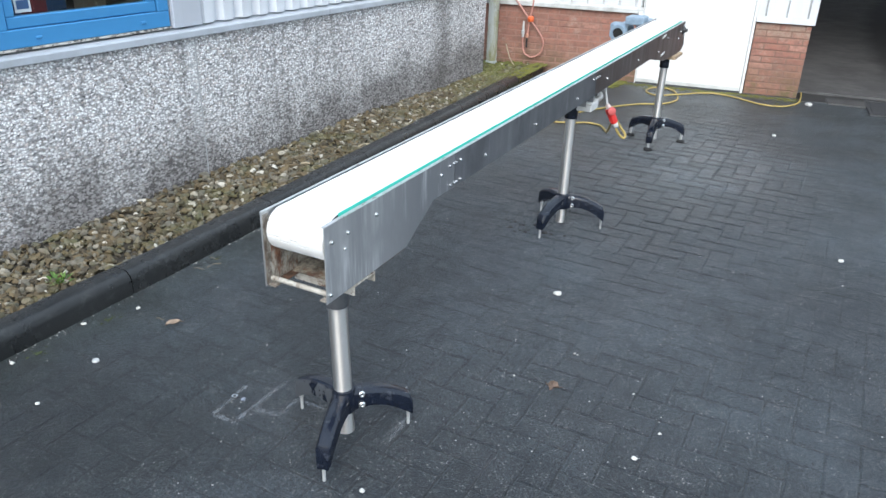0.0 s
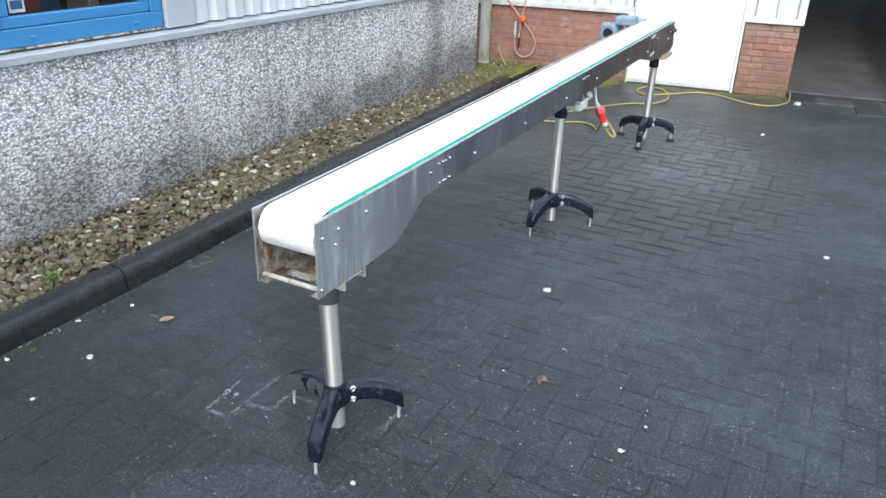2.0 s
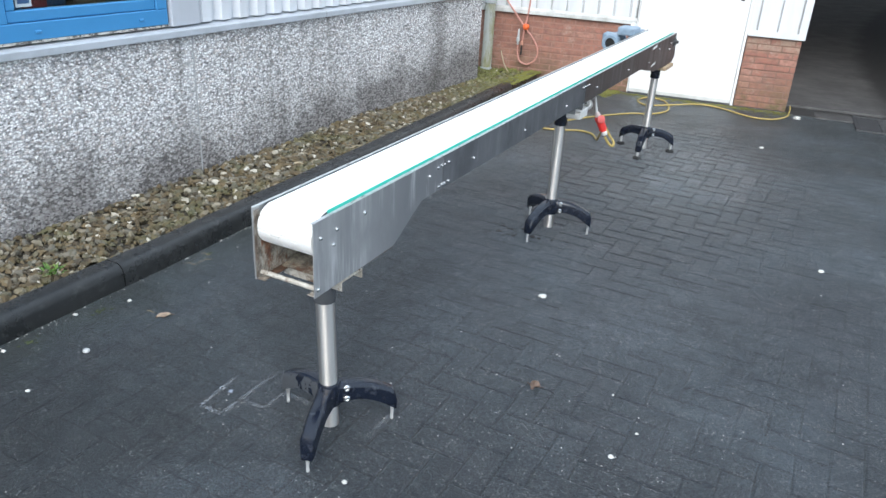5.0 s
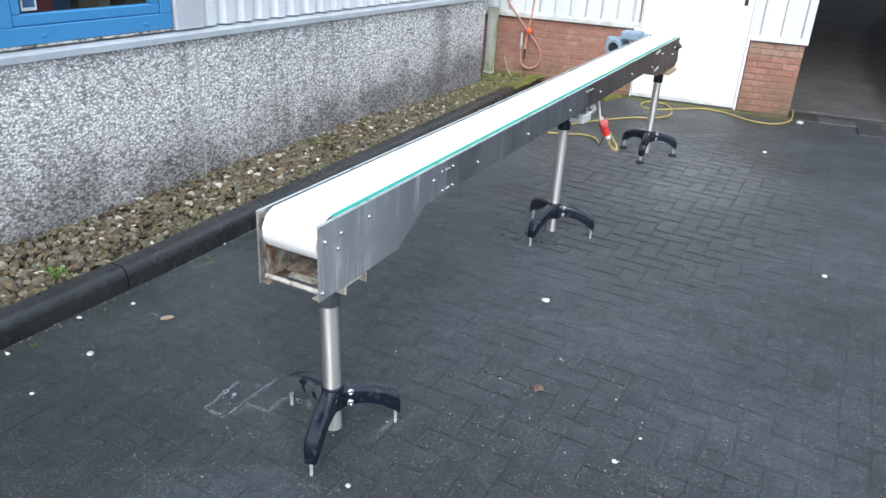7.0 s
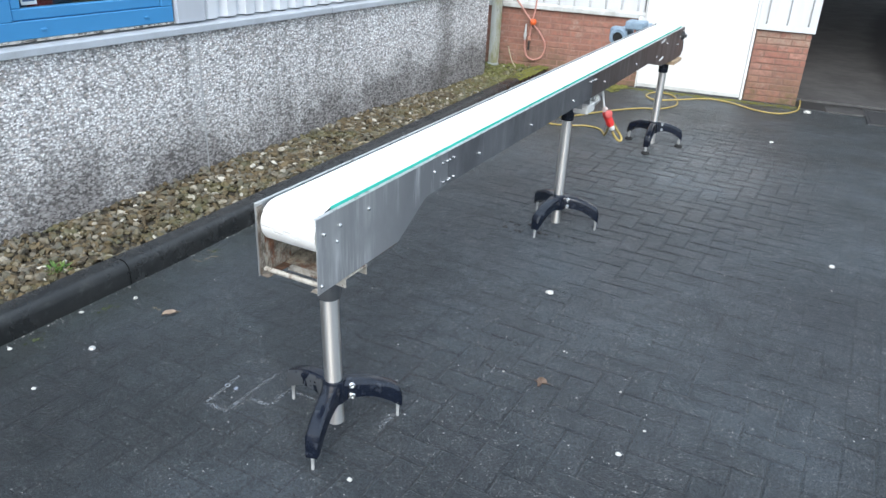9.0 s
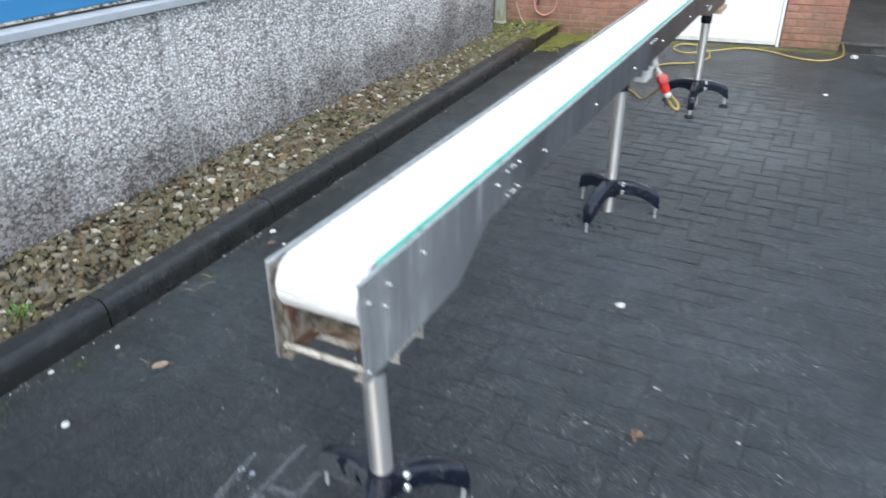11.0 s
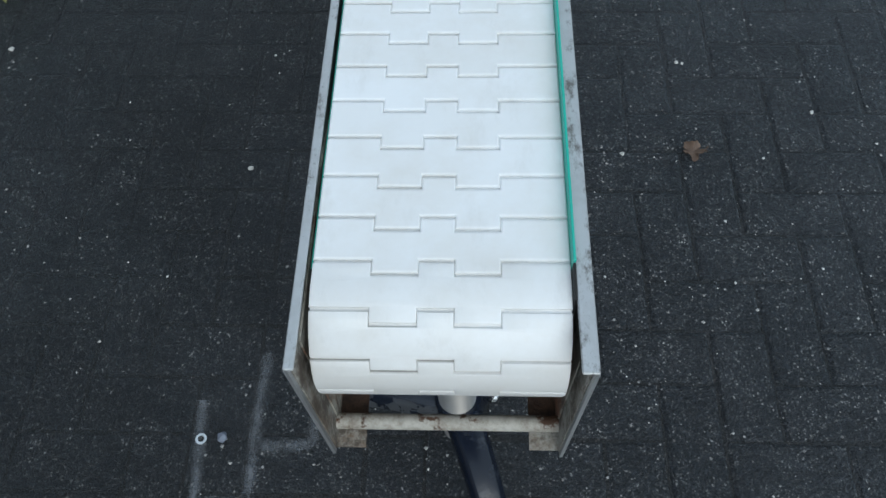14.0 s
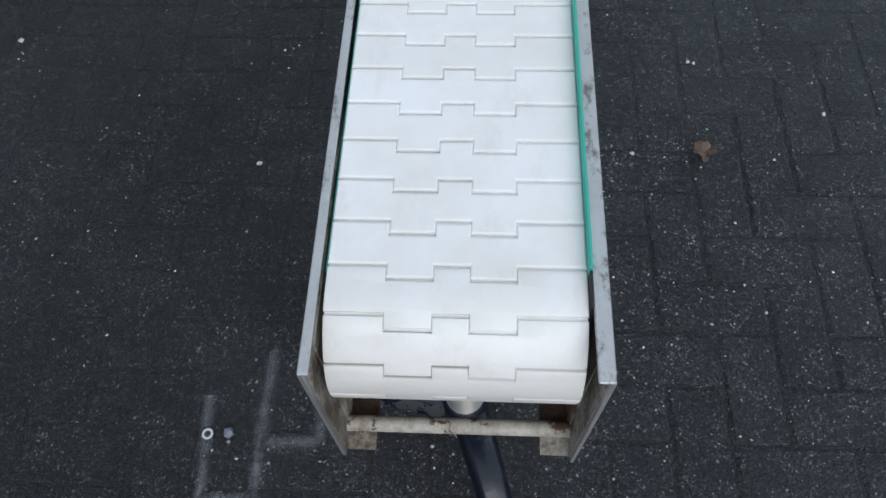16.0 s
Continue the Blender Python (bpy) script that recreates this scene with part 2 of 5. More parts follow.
    c = k.ramp(v, (0.0, (0.032, 0.026, 0.017)), (0.25, (0.078, 0.056, 0.027)), (0.5, (0.135, 0.097, 0.047)), (0.62, (0.082, 0.08, 0.052)), (0.76, (0.12, 0.113, 0.095)), (0.9, (0.2, 0.172, 0.122)), (0.975, (0.4, 0.37, 0.3)), (1.0, (0.65, 0.62, 0.55)))
    c = k.mix(k.ramp(k.noise(40, 5, 0.7), (0.35, 0.0), (0.75, 0.5)), c, (0.11, 0.085, 0.05))
    far = k.node("ShaderNodeSeparateXYZ")
    k.put(far.inputs[0], k.world())
    grow = k.maths("MULTIPLY", k.ramp(k.maths("MULTIPLY", far.outputs["Y"], 0.1), (0.44, 0.0), (0.6, 1.0)), k.ramp(k.noise(6, 5, 0.7, k.world()), (0.35, 0.0), (0.55, 0.9)))
    c = k.mix(k.ramp(k.noise(5, 6, 0.7, k.world()), (0.5, 0.0), (0.66, 0.6)), c, (0.085, 0.085, 0.03))
    c = k.mix(grow, c, (0.12, 0.13, 0.02))
    k.colour(c).bump(k.noise(120, 4, 0.7), 0.4, 0.004)
    M["gravel"] = k.m

    k = Mat("soil", 0.95)
    c = k.mix(k.noise(20, 6, 0.7, k.world()), (0.014, 0.012, 0.009), (0.07, 0.058, 0.04))
    k.colour(c).bump(k.noise(90, 5, 0.7), 0.8, 0.01)
    M["soil"] = k.m

    k = Mat("moss", 0.95)
    c = k.mix(k.noise(14, 6, 0.7, k.world()), (0.055, 0.06, 0.015), (0.23, 0.22, 0.043))
    k.colour(c).bump(k.noise(150, 5, 0.7), 0.9, 0.01)
    M["moss"] = k.m

    k = Mat("moss_dark", 0.95)
    k.colour(k.mix(k.noise(60, 5, 0.7, k.world()), (0.025, 0.035, 0.016), (0.075, 0.09, 0.035)))
    M["moss_dark"] = k.m

    k = Mat("grass", 0.7)
    k.colour(k.ramp(k.island(), (0, (0.05, 0.12, 0.02)), (1, (0.16, 0.26, 0.05))))
    M["grass"] = k.m

    k = Mat("brick_red", 0.85)
    p = k.world()
    c = k.ramp(k.rnd(), (0.0, (0.3, 0.13, 0.093)), (0.4, (0.34, 0.15, 0.107)), (0.85, (0.38, 0.172, 0.124)), (1.0, (0.42, 0.22, 0.165)))
    c = k.mix(k.ramp(k.noise(18, 6, 0.7, p), (0.42, 0.0), (0.64, 0.85)), c, (0.19, 0.1, 0.078))
    c = k.mix(k.ramp(k.noise(7, 6, 0.75, p), (0.56, 0.0), (0.68, 0.6)), c, (0.42, 0.32, 0.26))
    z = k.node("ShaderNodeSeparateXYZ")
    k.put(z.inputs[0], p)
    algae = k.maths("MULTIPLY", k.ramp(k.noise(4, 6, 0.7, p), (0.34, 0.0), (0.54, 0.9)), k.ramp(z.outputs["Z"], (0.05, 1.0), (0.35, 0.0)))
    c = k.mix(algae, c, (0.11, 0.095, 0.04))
    smear = k.maths("MULTIPLY", k.ramp(k.noise(11, 6, 0.75, p), (0.4, 0.0), (0.52, 0.8)), k.maths("MULTIPLY", k.ramp(z.outputs["Z"], (0.52, 0.0), (0.6, 1.0)), k.ramp(z.outputs["X"], (0.0, 0.0), (0.02, 1.0))))
    c = k.mix(smear, c, (0.36, 0.27, 0.2))
    c = k.mix(k.ramp(k.noise(26, 7, 0.8, p), (0.46, 0.0), (0.6, 0.6)), c, (0.27, 0.155, 0.115))
    c = k.mix(k.ramp(k.noise(3.1, 6, 0.7, p), (0.45, 0.0), (0.65, 0.5)), c, (0.17, 0.105, 0.08))
    k.colour(c).bump(k.noise(90, 5, 0.75, p), 0.5, 0.004)
    M["brick"] = k.m

    k = Mat("mortar", 0.95)
    k.colour(k.mix(k.noise(30, 5, 0.7), (0.24, 0.13, 0.1), (0.36, 0.21, 0.165))).bump(k.noise(200, 4, 0.7), 0.5, 0.003)
    M["mortar"] = k.m
    k = Mat("mortar_grey", 0.95)
    k.colour(k.mix(k.noise(30, 5, 0.7), (0.18, 0.105, 0.08), (0.27, 0.165, 0.125))).bump(k.noise(200, 4, 0.7), 0.5, 0.003)
    M["mortar_grey"] = k.m

    def painted(name, col, dirt, rough=0.45, amount=0.35, streak=0.15):
        q = Mat(name, rough)
        g = q.ramp(q.noise(5, 6, 0.7, q.stretch(1, 1, streak)), (0.45, 0.0), (0.8, amount))
        q.colour(q.mix(g, col, dirt))
        q.bump(q.noise(60, 3, 0.6), 0.05, 0.002)
        return q.m

    M["white_sheet"] = painted("white_sheet", (0.66, 0.67, 0.68), (0.4, 0.4, 0.38), 0.45, 0.5)
    M["pale_sheet"] = painted("pale_sheet", (0.6, 0.615, 0.64), (0.36, 0.37, 0.375), 0.4, 0.4)
    M["dirty_white"] = painted("dirty_white", (0.58, 0.58, 0.56), (0.2, 0.185, 0.16), 0.6, 0.8, 1.0)
    M["white_door"] = painted("white_door", (0.74, 0.73, 0.71), (0.5, 0.47, 0.42), 0.4, 0.3)
    M["grey_sheet"] = painted("grey_sheet", (0.44, 0.46, 0.5), (0.3, 0.31, 0.32), 0.4)
    M["sill_metal"] = painted("sill_metal", (0.45, 0.48, 0.52), (0.22, 0.23, 0.23), 0.35, 0.5, 1.0)
    M["blue_frame"] = painted("blue_frame", (0.052, 0.225, 0.46), (0.045, 0.19, 0.4), 0.35, 0.4, 1.0)
    k = Mat("putty", 0.85)
    crack = k.ramp(k.noise(24, 8, 0.85), (0.5, 0.0), (0.56, 1.0))
    k.colour(k.mix(crack, (0.5, 0.49, 0.45), (0.05, 0.05, 0.045))).bump(crack, 0.6, 0.004)
    M["putty"] = k.m
    M["pipe_grey"] = painted("pipe_grey", (0.42, 0.44, 0.45), (0.2, 0.21, 0.1), 0.5, 0.9, 0.3)
    k = Mat("pipe_algae", 0.65)
    c = k.mix(k.ramp(k.noise(9, 6, 0.7, k.stretch(1, 1, 0.25)), (0.4, 0.0), (0.6, 0.85)), (0.4, 0.41, 0.38), (0.22, 0.21, 0.07))
    k.colour(k.mix(k.ramp(k.noise(14, 7, 0.8, k.stretch(1, 1, 0.3)), (0.54, 0.0), (0.66, 0.8)), c, (0.07, 0.06, 0.03)))
    M["pipe_algae"] = k.m

    k = Mat("window_glass", 0.02)
    k.colour((0.9, 0.95, 0.95))
    k.b.inputs["Transmission Weight"].default_value = 1.0
    k.b.inputs["IOR"].default_value = 1.45
    M["glass"] = k.m

    def sheet_steel(name, lo, hi, stain, rough, metal, film_shade=False):
        q = Mat(name, rough, metal)
        streak = q.noise(10, 6, 0.7, q.stretch(1, 1, 0.09))
        c = q.mix(q.ramp(streak, (0.35, 0.0), (0.7, 1.0)), lo, hi)
        c = q.mix(q.ramp(q.noise(6, 6, 0.7, q.stretch(1, 1, 0.6)), (0.46, 0.0), (0.62, 0.75)), c, stain)
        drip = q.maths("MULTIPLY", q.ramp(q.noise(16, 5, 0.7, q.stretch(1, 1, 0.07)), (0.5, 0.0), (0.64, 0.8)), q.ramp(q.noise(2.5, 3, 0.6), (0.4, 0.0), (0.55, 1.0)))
        c = q.mix(drip if film_shade else q.maths("MULTIPLY", drip, 0.25), c, (0.62, 0.63, 0.64))
        # Darkens along y: the ground's reflection is painted into the steel's colour.
        if film_shade:
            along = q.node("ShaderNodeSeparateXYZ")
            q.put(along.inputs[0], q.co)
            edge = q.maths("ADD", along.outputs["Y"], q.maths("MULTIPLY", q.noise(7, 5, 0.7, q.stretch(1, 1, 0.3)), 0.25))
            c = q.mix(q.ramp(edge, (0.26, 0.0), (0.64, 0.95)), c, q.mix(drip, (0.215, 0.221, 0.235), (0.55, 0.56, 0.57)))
        q.colour(c).rough(q.ramp(streak, (0.3, rough - 0.06), (0.75, rough + 0.12)))
        q.bump(q.noise(300, 2, 0.5, q.stretch(1, 0.05, 1)), 0.08, 0.001)
        return q.m

    # One steel; the further plates' darker tone stands in for what they reflect.
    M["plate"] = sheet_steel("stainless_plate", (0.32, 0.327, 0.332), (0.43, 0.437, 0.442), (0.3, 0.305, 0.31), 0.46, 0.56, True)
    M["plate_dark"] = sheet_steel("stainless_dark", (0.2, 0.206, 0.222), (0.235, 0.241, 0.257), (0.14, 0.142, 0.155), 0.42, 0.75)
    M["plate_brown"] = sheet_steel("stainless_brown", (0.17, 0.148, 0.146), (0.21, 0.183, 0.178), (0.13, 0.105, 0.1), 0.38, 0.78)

    k = Mat("stainless_edge", 0.5, 0.7)
    c = k.mix(k.ramp(k.noise(30, 5, 0.7), (0.45, 0.0), (0.75, 0.7)), (0.56, 0.568, 0.572), (0.42, 0.415, 0.405))
    k.colour(k.mix(k.ramp(k.noise(55, 7, 0.8, k.stretch(1, 0.5, 1)), (0.53, 0.0), (0.64, 0.85)), c, (0.13, 0.115, 0.1)))
    M["edge"] = k.m

    k = Mat("stainless_tube", 0.42, 1.0)
    k.colour(k.mix(k.noise(20, 4, 0.6, k.stretch(1, 1, 0.1)), (0.62, 0.585, 0.545), (0.74, 0.715, 0.68)))
    k.b.inputs["Anisotropic"].default_value = 0.9
    k.b.inputs["Anisotropic Rotation"].default_value = 0.25
    tan = k.node("ShaderNodeTangent")
    tan.direction_type, tan.axis = "RADIAL", "Z"
    k.put(k.b.inputs["Tangent"], tan.outputs[0])
    M["tube"] = k.m

    k = Mat("satin_steel", 0.5, 0.6)
    k.colour(k.mix(k.noise(60, 4, 0.6), (0.55, 0.55, 0.54), (0.7, 0.7, 0.69)))
    M["satin"] = k.m

    k = Mat("bolt_steel", 0.25, 1.0)
    k.colour((0.75, 0.75, 0.74))
    M["bolt"] = k.m

    k = Mat("cream_rusty", 0.7)
    r = k.ramp(k.noise(24, 7, 0.75, k.world()), (0.535, 0.0), (0.58, 1.0))
    c = k.mix(k.noise(30, 5, 0.7), (0.4, 0.375, 0.325), (0.56, 0.535, 0.48))
    c = k.mix(k.ramp(k.noise(34, 7, 0.8, k.world()), (0.44, 0.0), (0.62, 0.8)), c, (0.2, 0.165, 0.125))
    c = k.mix(r, c, k.mix(k.noise(60, 5, 0.7), (0.04, 0.024, 0.016), (0.15, 0.07, 0.035)))
    k.colour(c).bump(r, 0.3, 0.002)
    M["cream_rusty"] = k.m

    k = Mat("rusty_inside", 0.7)
    r = k.ramp(k.noise(11, 8, 0.75, k.stretch(1, 1, 0.4, k.world())), (0.49, 0.0), (0.57, 0.9))
    c = k.mix(k.noise(40, 5, 0.7), (0.36, 0.335, 0.28), (0.52, 0.495, 0.43))
    c = k.mix(k.ramp(k.noise(26, 7, 0.8, k.world()), (0.46, 0.0), (0.6, 0.85)), c, (0.1, 0.088, 0.072))
    c = k.mix(r, c, k.mix(k.ramp(k.noise(35, 6, 0.8, k.world()), (0.38, 0.0), (0.62, 1.0)), (0.07, 0.032, 0.02), (0.25, 0.095, 0.04)))
    k.colour(c).bump(r, 0.4, 0.002)
    M["rusty"] = k.m

    k = Mat("tray_grime", 0.75)
    c = k.mix(k.ramp(k.noise(30, 7, 0.8, k.world()), (0.38, 0.0), (0.62, 1.0)), (0.09, 0.08, 0.068), (0.4, 0.365, 0.29))
    c = k.mix(k.ramp(k.noise(9, 6, 0.75, k.world()), (0.5, 0.0), (0.6, 0.8)), c, (0.14, 0.06, 0.03))
    k.colour(c).bump(k.noise(45, 6, 0.8, k.world()), 0.9, 0.01)
    M["tray"] = k.m

    k = Mat("stained_cream", 0.6)
    c = k.mix(k.noise(40, 5, 0.7), (0.3, 0.285, 0.25), (0.44, 0.42, 0.375))
    c = k.mix(k.ramp(k.noise(16, 7, 0.8, k.stretch(1, 1, 0.35, k.world())), (0.47, 0.0), (0.6, 0.85)), c, (0.16, 0.1, 0.06))
    c = k.mix(k.ramp(k.noise(38, 8, 0.85, k.stretch(1, 1, 0.6, k.world())), (0.46, 0.0), (0.56, 0.9)), c, (0.085, 0.066, 0.05))
    k.colour(c)
    M["cream_stained"] = k.m

    k = Mat("rust_dark", 0.8)
    c = k.mix(k.ramp(k.noise(30, 7, 0.8, k.world()), (0.38, 0.0), (0.62, 1.0)), (0.035, 0.022, 0.016), (0.14, 0.075, 0.045))
    k.colour(c).bump(k.noise(60, 6, 0.8, k.world()), 0.7, 0.004)
    M["rust_dark"] = k.m

    k = Mat("belt_plastic", 0.42)
    c = k.ramp(k.rnd(), (0.0, (0.81, 0.815, 0.815)), (0.6, (0.85, 0.86, 0.87)), (1.0, (0.87, 0.885, 0.9)))
    c = k.mix(k.ramp(k.noise(7, 6, 0.7, k.world()), (0.38, 0.0), (0.66, 0.6)), c, (0.70, 0.67, 0.62))
    along = k.node("ShaderNodeSeparateXYZ")
    k.put(along.inputs[0], k.world())
    # Creamier near end: yellowed dirt, plus that end's dimmer light put in the colour.
    worn = k.ramp(k.maths("ADD", along.outputs["Y"], k.maths("MULTIPLY", k.noise(9, 6, 0.75, k.world()), 0.25)), (0.08, 0.36), (0.28, 0.0))
    c = k.mix(worn, c, (0.64, 0.6, 0.54))
    c = k.mix(k.ramp(k.noise(30, 6, 0.75, k.stretch(1, 0.35, 1, k.world())), (0.55, 0.0), (0.8, 0.35)), c, (0.52, 0.5, 0.47))
    k.colour(c).bump(k.noise(30, 3, 0.5), 0.04, 0.002)
    k.b.inputs["Subsurface Weight"].default_value = 0.0
    M["belt"] = k.m

    # Grey for the bar below the slats: shade of the gaps, put into the colour.
    k = Mat("belt_gap_shade", 0.6)
    k.colour(k.mix(k.noise(60, 5, 0.7), (0.32, 0.31, 0.29), (0.52, 0.5, 0.47)))
    M["belt_gap_shade"] = k.m

    k = Mat("green_strip", 0.4)
    k.colour(k.mix(k.noise(20, 5, 0.7, k.stretch(1, 0.2, 1)), (0.025, 0.4, 0.3), (0.05, 0.52, 0.41)))
    M["green"] = k.m

    def plain(name, col, rough=0.5, vary=0.25, scale=25):
        q = Mat(name, rough)
        q.colour(q.mix(q.ramp(q.noise(scale, 5, 0.7), (0.4, 0.0), (0.8, 1.0)), col, tuple(v * (1 - vary) for v in col)))
        q.bump(q.noise(scale * 6, 3, 0.6), 0.1, 0.001)
        return q.m

    k = Mat("black_plastic", 0.2)
    dust = k.ramp(k.noise(26, 7, 0.75, k.world()), (0.56, 0.0), (0.66, 0.75))
    k.colour(k.mix(dust, (0.006, 0.009, 0.018), (0.05, 0.055, 0.066)))
    k.b.inputs["Specular IOR Level"].default_value = 0.45
    k.bump(k.noise(350, 3, 0.6), 0.12, 0.001)
    M["black"] = k.m
    k = Mat("black_scuffed", 0.2)
    wet = k.ramp(k.noise(22, 5, 0.6, k.stretch(1, 1, 0.5)), (0.45, 0.0), (0.47, 1.0))
    facing = k.node("ShaderNodeSeparateXYZ")
    k.put(facing.inputs[0], k.node("ShaderNodeNewGeometry").outputs["Normal"])
    flank = k.ramp(facing.outputs["Z"], (0.45, 1.0), (0.7, 0.0))
    dusty = k.maths("MULTIPLY", wet, flank)
    k.colour(k.mix(dusty, (0.006, 0.009, 0.018), k.mix(k.noise(60, 5, 0.7), (0.035, 0.038, 0.044), (0.065, 0.07, 0.078))))
    k.rough(k.ramp(dusty, (0.0, 0.16), (1.0, 0.6)))
    M["black_scuffed"] = k.m
    M["socket"] = plain("socket", (0.075, 0.078, 0.084), 0.45)
    M["black_rubber"] = plain("black_rubber", (0.012, 0.012, 0.012), 0.75)
    M["motor_blue"] = plain("motor_blue", (0.24, 0.32, 0.4), 0.5, 0.4)
    M["plug_red"] = plain("plug_red", (0.62, 0.03, 0.025), 0.4)
    M["lid_pink"] = plain("lid_pink", (0.62, 0.12, 0.11), 0.5)
    M["plug_pale"] = plain("plug_pale", (0.62, 0.5, 0.47), 0.5)
    M["yellow_cable"] = plain("yellow_cable", (0.43, 0.32, 0.1), 0.55, 0.35)
    M["white_cable"] = plain("white_cable", (0.72, 0.72, 0.7), 0.5)
    M["box_white"] = plain("box_white", (0.6, 0.6, 0.58), 0.5)
    M["hose_red"] = plain("hose_red", (0.52, 0.25, 0.2), 0.5)
    M["orange"] = plain("orange", (0.75, 0.13, 0.03), 0.5)
    M["copper"] = plain("copper", (0.5, 0.25, 0.17), 0.45)
    M["wood"] = plain("wood", (0.42, 0.31, 0.2), 0.75, 0.3, 12)
    M["chip"] = plain("chip", (0.2, 0.22, 0.27), 0.35, 0.4, 60)
    M["pale_stone"] = plain("pale_stone", (0.56, 0.55, 0.52), 0.7, 0.4, 60)
    k = Mat("aggregate_chip", 0.6)
    k.colour(k.ramp(k.island(), (0.0, (0.08, 0.08, 0.08)), (0.55, (0.23, 0.228, 0.225)), (0.88, (0.46, 0.455, 0.44)), (1.0, (0.8, 0.79, 0.77))))
    M["paving_chip"] = k.m
    M["leaf"] = plain("leaf", (0.27, 0.2, 0.145), 0.7, 0.5, 60)
    M["leaf_dark"] = plain("leaf_dark", (0.15, 0.1, 0.072), 0.7, 0.5, 60)
    M["leaf_green"] = plain("leaf_green", (0.24, 0.25, 0.08), 0.6, 0.4, 60)
    M["twig"] = plain("twig", (0.36, 0.3, 0.2), 0.8)
    k = Mat("lime_film", 0.75)
    k.colour(k.mix(k.noise(90, 4, 0.7, k.world()), (0.1, 0.108, 0.12), (0.2, 0.212, 0.23)))
    uv = k.node("ShaderNodeSeparateXYZ")
    k.put(uv.inputs[0], k.t.nodes["Texture Coordinate"].outputs["UV"])
    rim = k.ramp(k.maths("ABSOLUTE", k.maths("SUBTRACT", uv.outputs["X"], 0.5)), (0.08, 1.0), (0.46, 0.0))
    k.put(k.b.inputs["Alpha"], k.maths("MULTIPLY", rim, k.ramp(k.noise(30, 6, 0.75, k.world()), (0.3, 0.03), (0.62, 0.8))))
    M["lime"] = k.m
    M["hall_wall"] = plain("hall_wall", (0.48, 0.42, 0.37), 0.85, 0.4, 3)
    k = Mat("hall_floor", 0.7)
    c = k.mix(k.ramp(k.noise(2.2, 7, 0.7), (0.35, 0.0), (0.7, 1.0)), (0.06, 0.058, 0.057), (0.13, 0.126, 0.122))
    c = k.mix(k.ramp(k.noise(5, 6, 0.75, k.stretch(0.5, 2.2, 1)), (0.52, 0.0), (0.66, 0.75)), c, (0.045, 0.043, 0.042))
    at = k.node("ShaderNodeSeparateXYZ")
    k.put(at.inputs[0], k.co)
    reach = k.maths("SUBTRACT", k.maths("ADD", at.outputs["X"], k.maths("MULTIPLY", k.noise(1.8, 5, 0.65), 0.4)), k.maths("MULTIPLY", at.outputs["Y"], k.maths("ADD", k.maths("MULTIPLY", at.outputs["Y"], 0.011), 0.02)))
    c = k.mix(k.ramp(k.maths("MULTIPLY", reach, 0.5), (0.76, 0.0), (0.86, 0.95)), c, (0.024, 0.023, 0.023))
    k.colour(c).bump(k.noise(40, 5, 0.7), 0.2, 0.004)
    M["hall_floor"] = k.m
    M["sill_grey"] = plain("sill_grey", (0.075, 0.072, 0.07), 0.7, 0.5, 9)
    M["oil"] = plain("oil", (0.04, 0.038, 0.037), 0.6, 0.5, 6)
    M["dark_steel"] = plain("dark_steel", (0.05, 0.05, 0.052), 0.6, 0.4)
    M["dark_handle"] = plain("dark_handle", (0.02, 0.02, 0.02), 0.4)
    M["paper"] = plain("paper", (0.5, 0.55, 0.56), 0.8)
    M["item_red"] = plain("item_red", (0.2, 0.03, 0.035), 0.6)
    M["item_blue"] = plain("item_blue", (0.03, 0.075, 0.17), 0.6)
    M["item_tan"] = plain("item_tan", (0.17, 0.15, 0.11), 0.7)
    M["room_dark"] = plain("room_dark", (0.09, 0.1, 0.1), 0.85, 0.3, 3)
    return M


MAT = make_materials()


# ---- mesh helpers ----
def link_mesh(name, bm, material, parent=None, m=None):
    me = bpy.data.meshes.new(name)
    bmesh.ops.recalc_face_normals(bm, faces=bm.faces)
    bm.to_mesh(me)
    bm.free()
    me.materials.append(MAT[material])
    ob = new(name, me)
    if parent is not None:
        ob.parent = parent
    if m is not None:
        ob.matrix_basis = m
    return ob


def part(name, bm, material, parent, label="", m=None):
    ob = link_mesh(name, bm, material, parent, m)
    return tagged(ob, label) if label else ob


def thing(name, label, category, m=None, kind="", group=""):
    ob = new(name)
    ob.empty_display_size = 0.1
    if m is not None:
        ob.matrix_basis = m
    return tagged(ob, label, category, group, kind)


def smooth(ob, angle=40):
    me = ob.data
    me.shade_smooth()
    me.set_sharp_from_angle(angle=radians(angle))
    return ob


def box(x0, x1, y0, y1, z0, z1, bevel=0.0, bm=None, seg=1):
    own = bmesh.new()
    bmesh.ops.create_cube(own, size=1)
    for v in own.verts:
        v.co = Vector((x0 + (v.co.x + 0.5) * (x1 - x0), y0 + (v.co.y + 0.5) * (y1 - y0), z0 + (v.co.z + 0.5) * (z1 - z0)))
    if bevel:
        bmesh.ops.bevel(own, geom=own.edges[:], offset=bevel, segments=seg, affect="EDGES", profile=0.6)
    return merge(bm, own)


def merge(bm, own):
    if bm is None:
        return own
    me = bpy.data.meshes.new("join")
    own.to_mesh(me)
    own.free()
    bm.from_mesh(me)
    bpy.data.meshes.remove(me)
    return bm


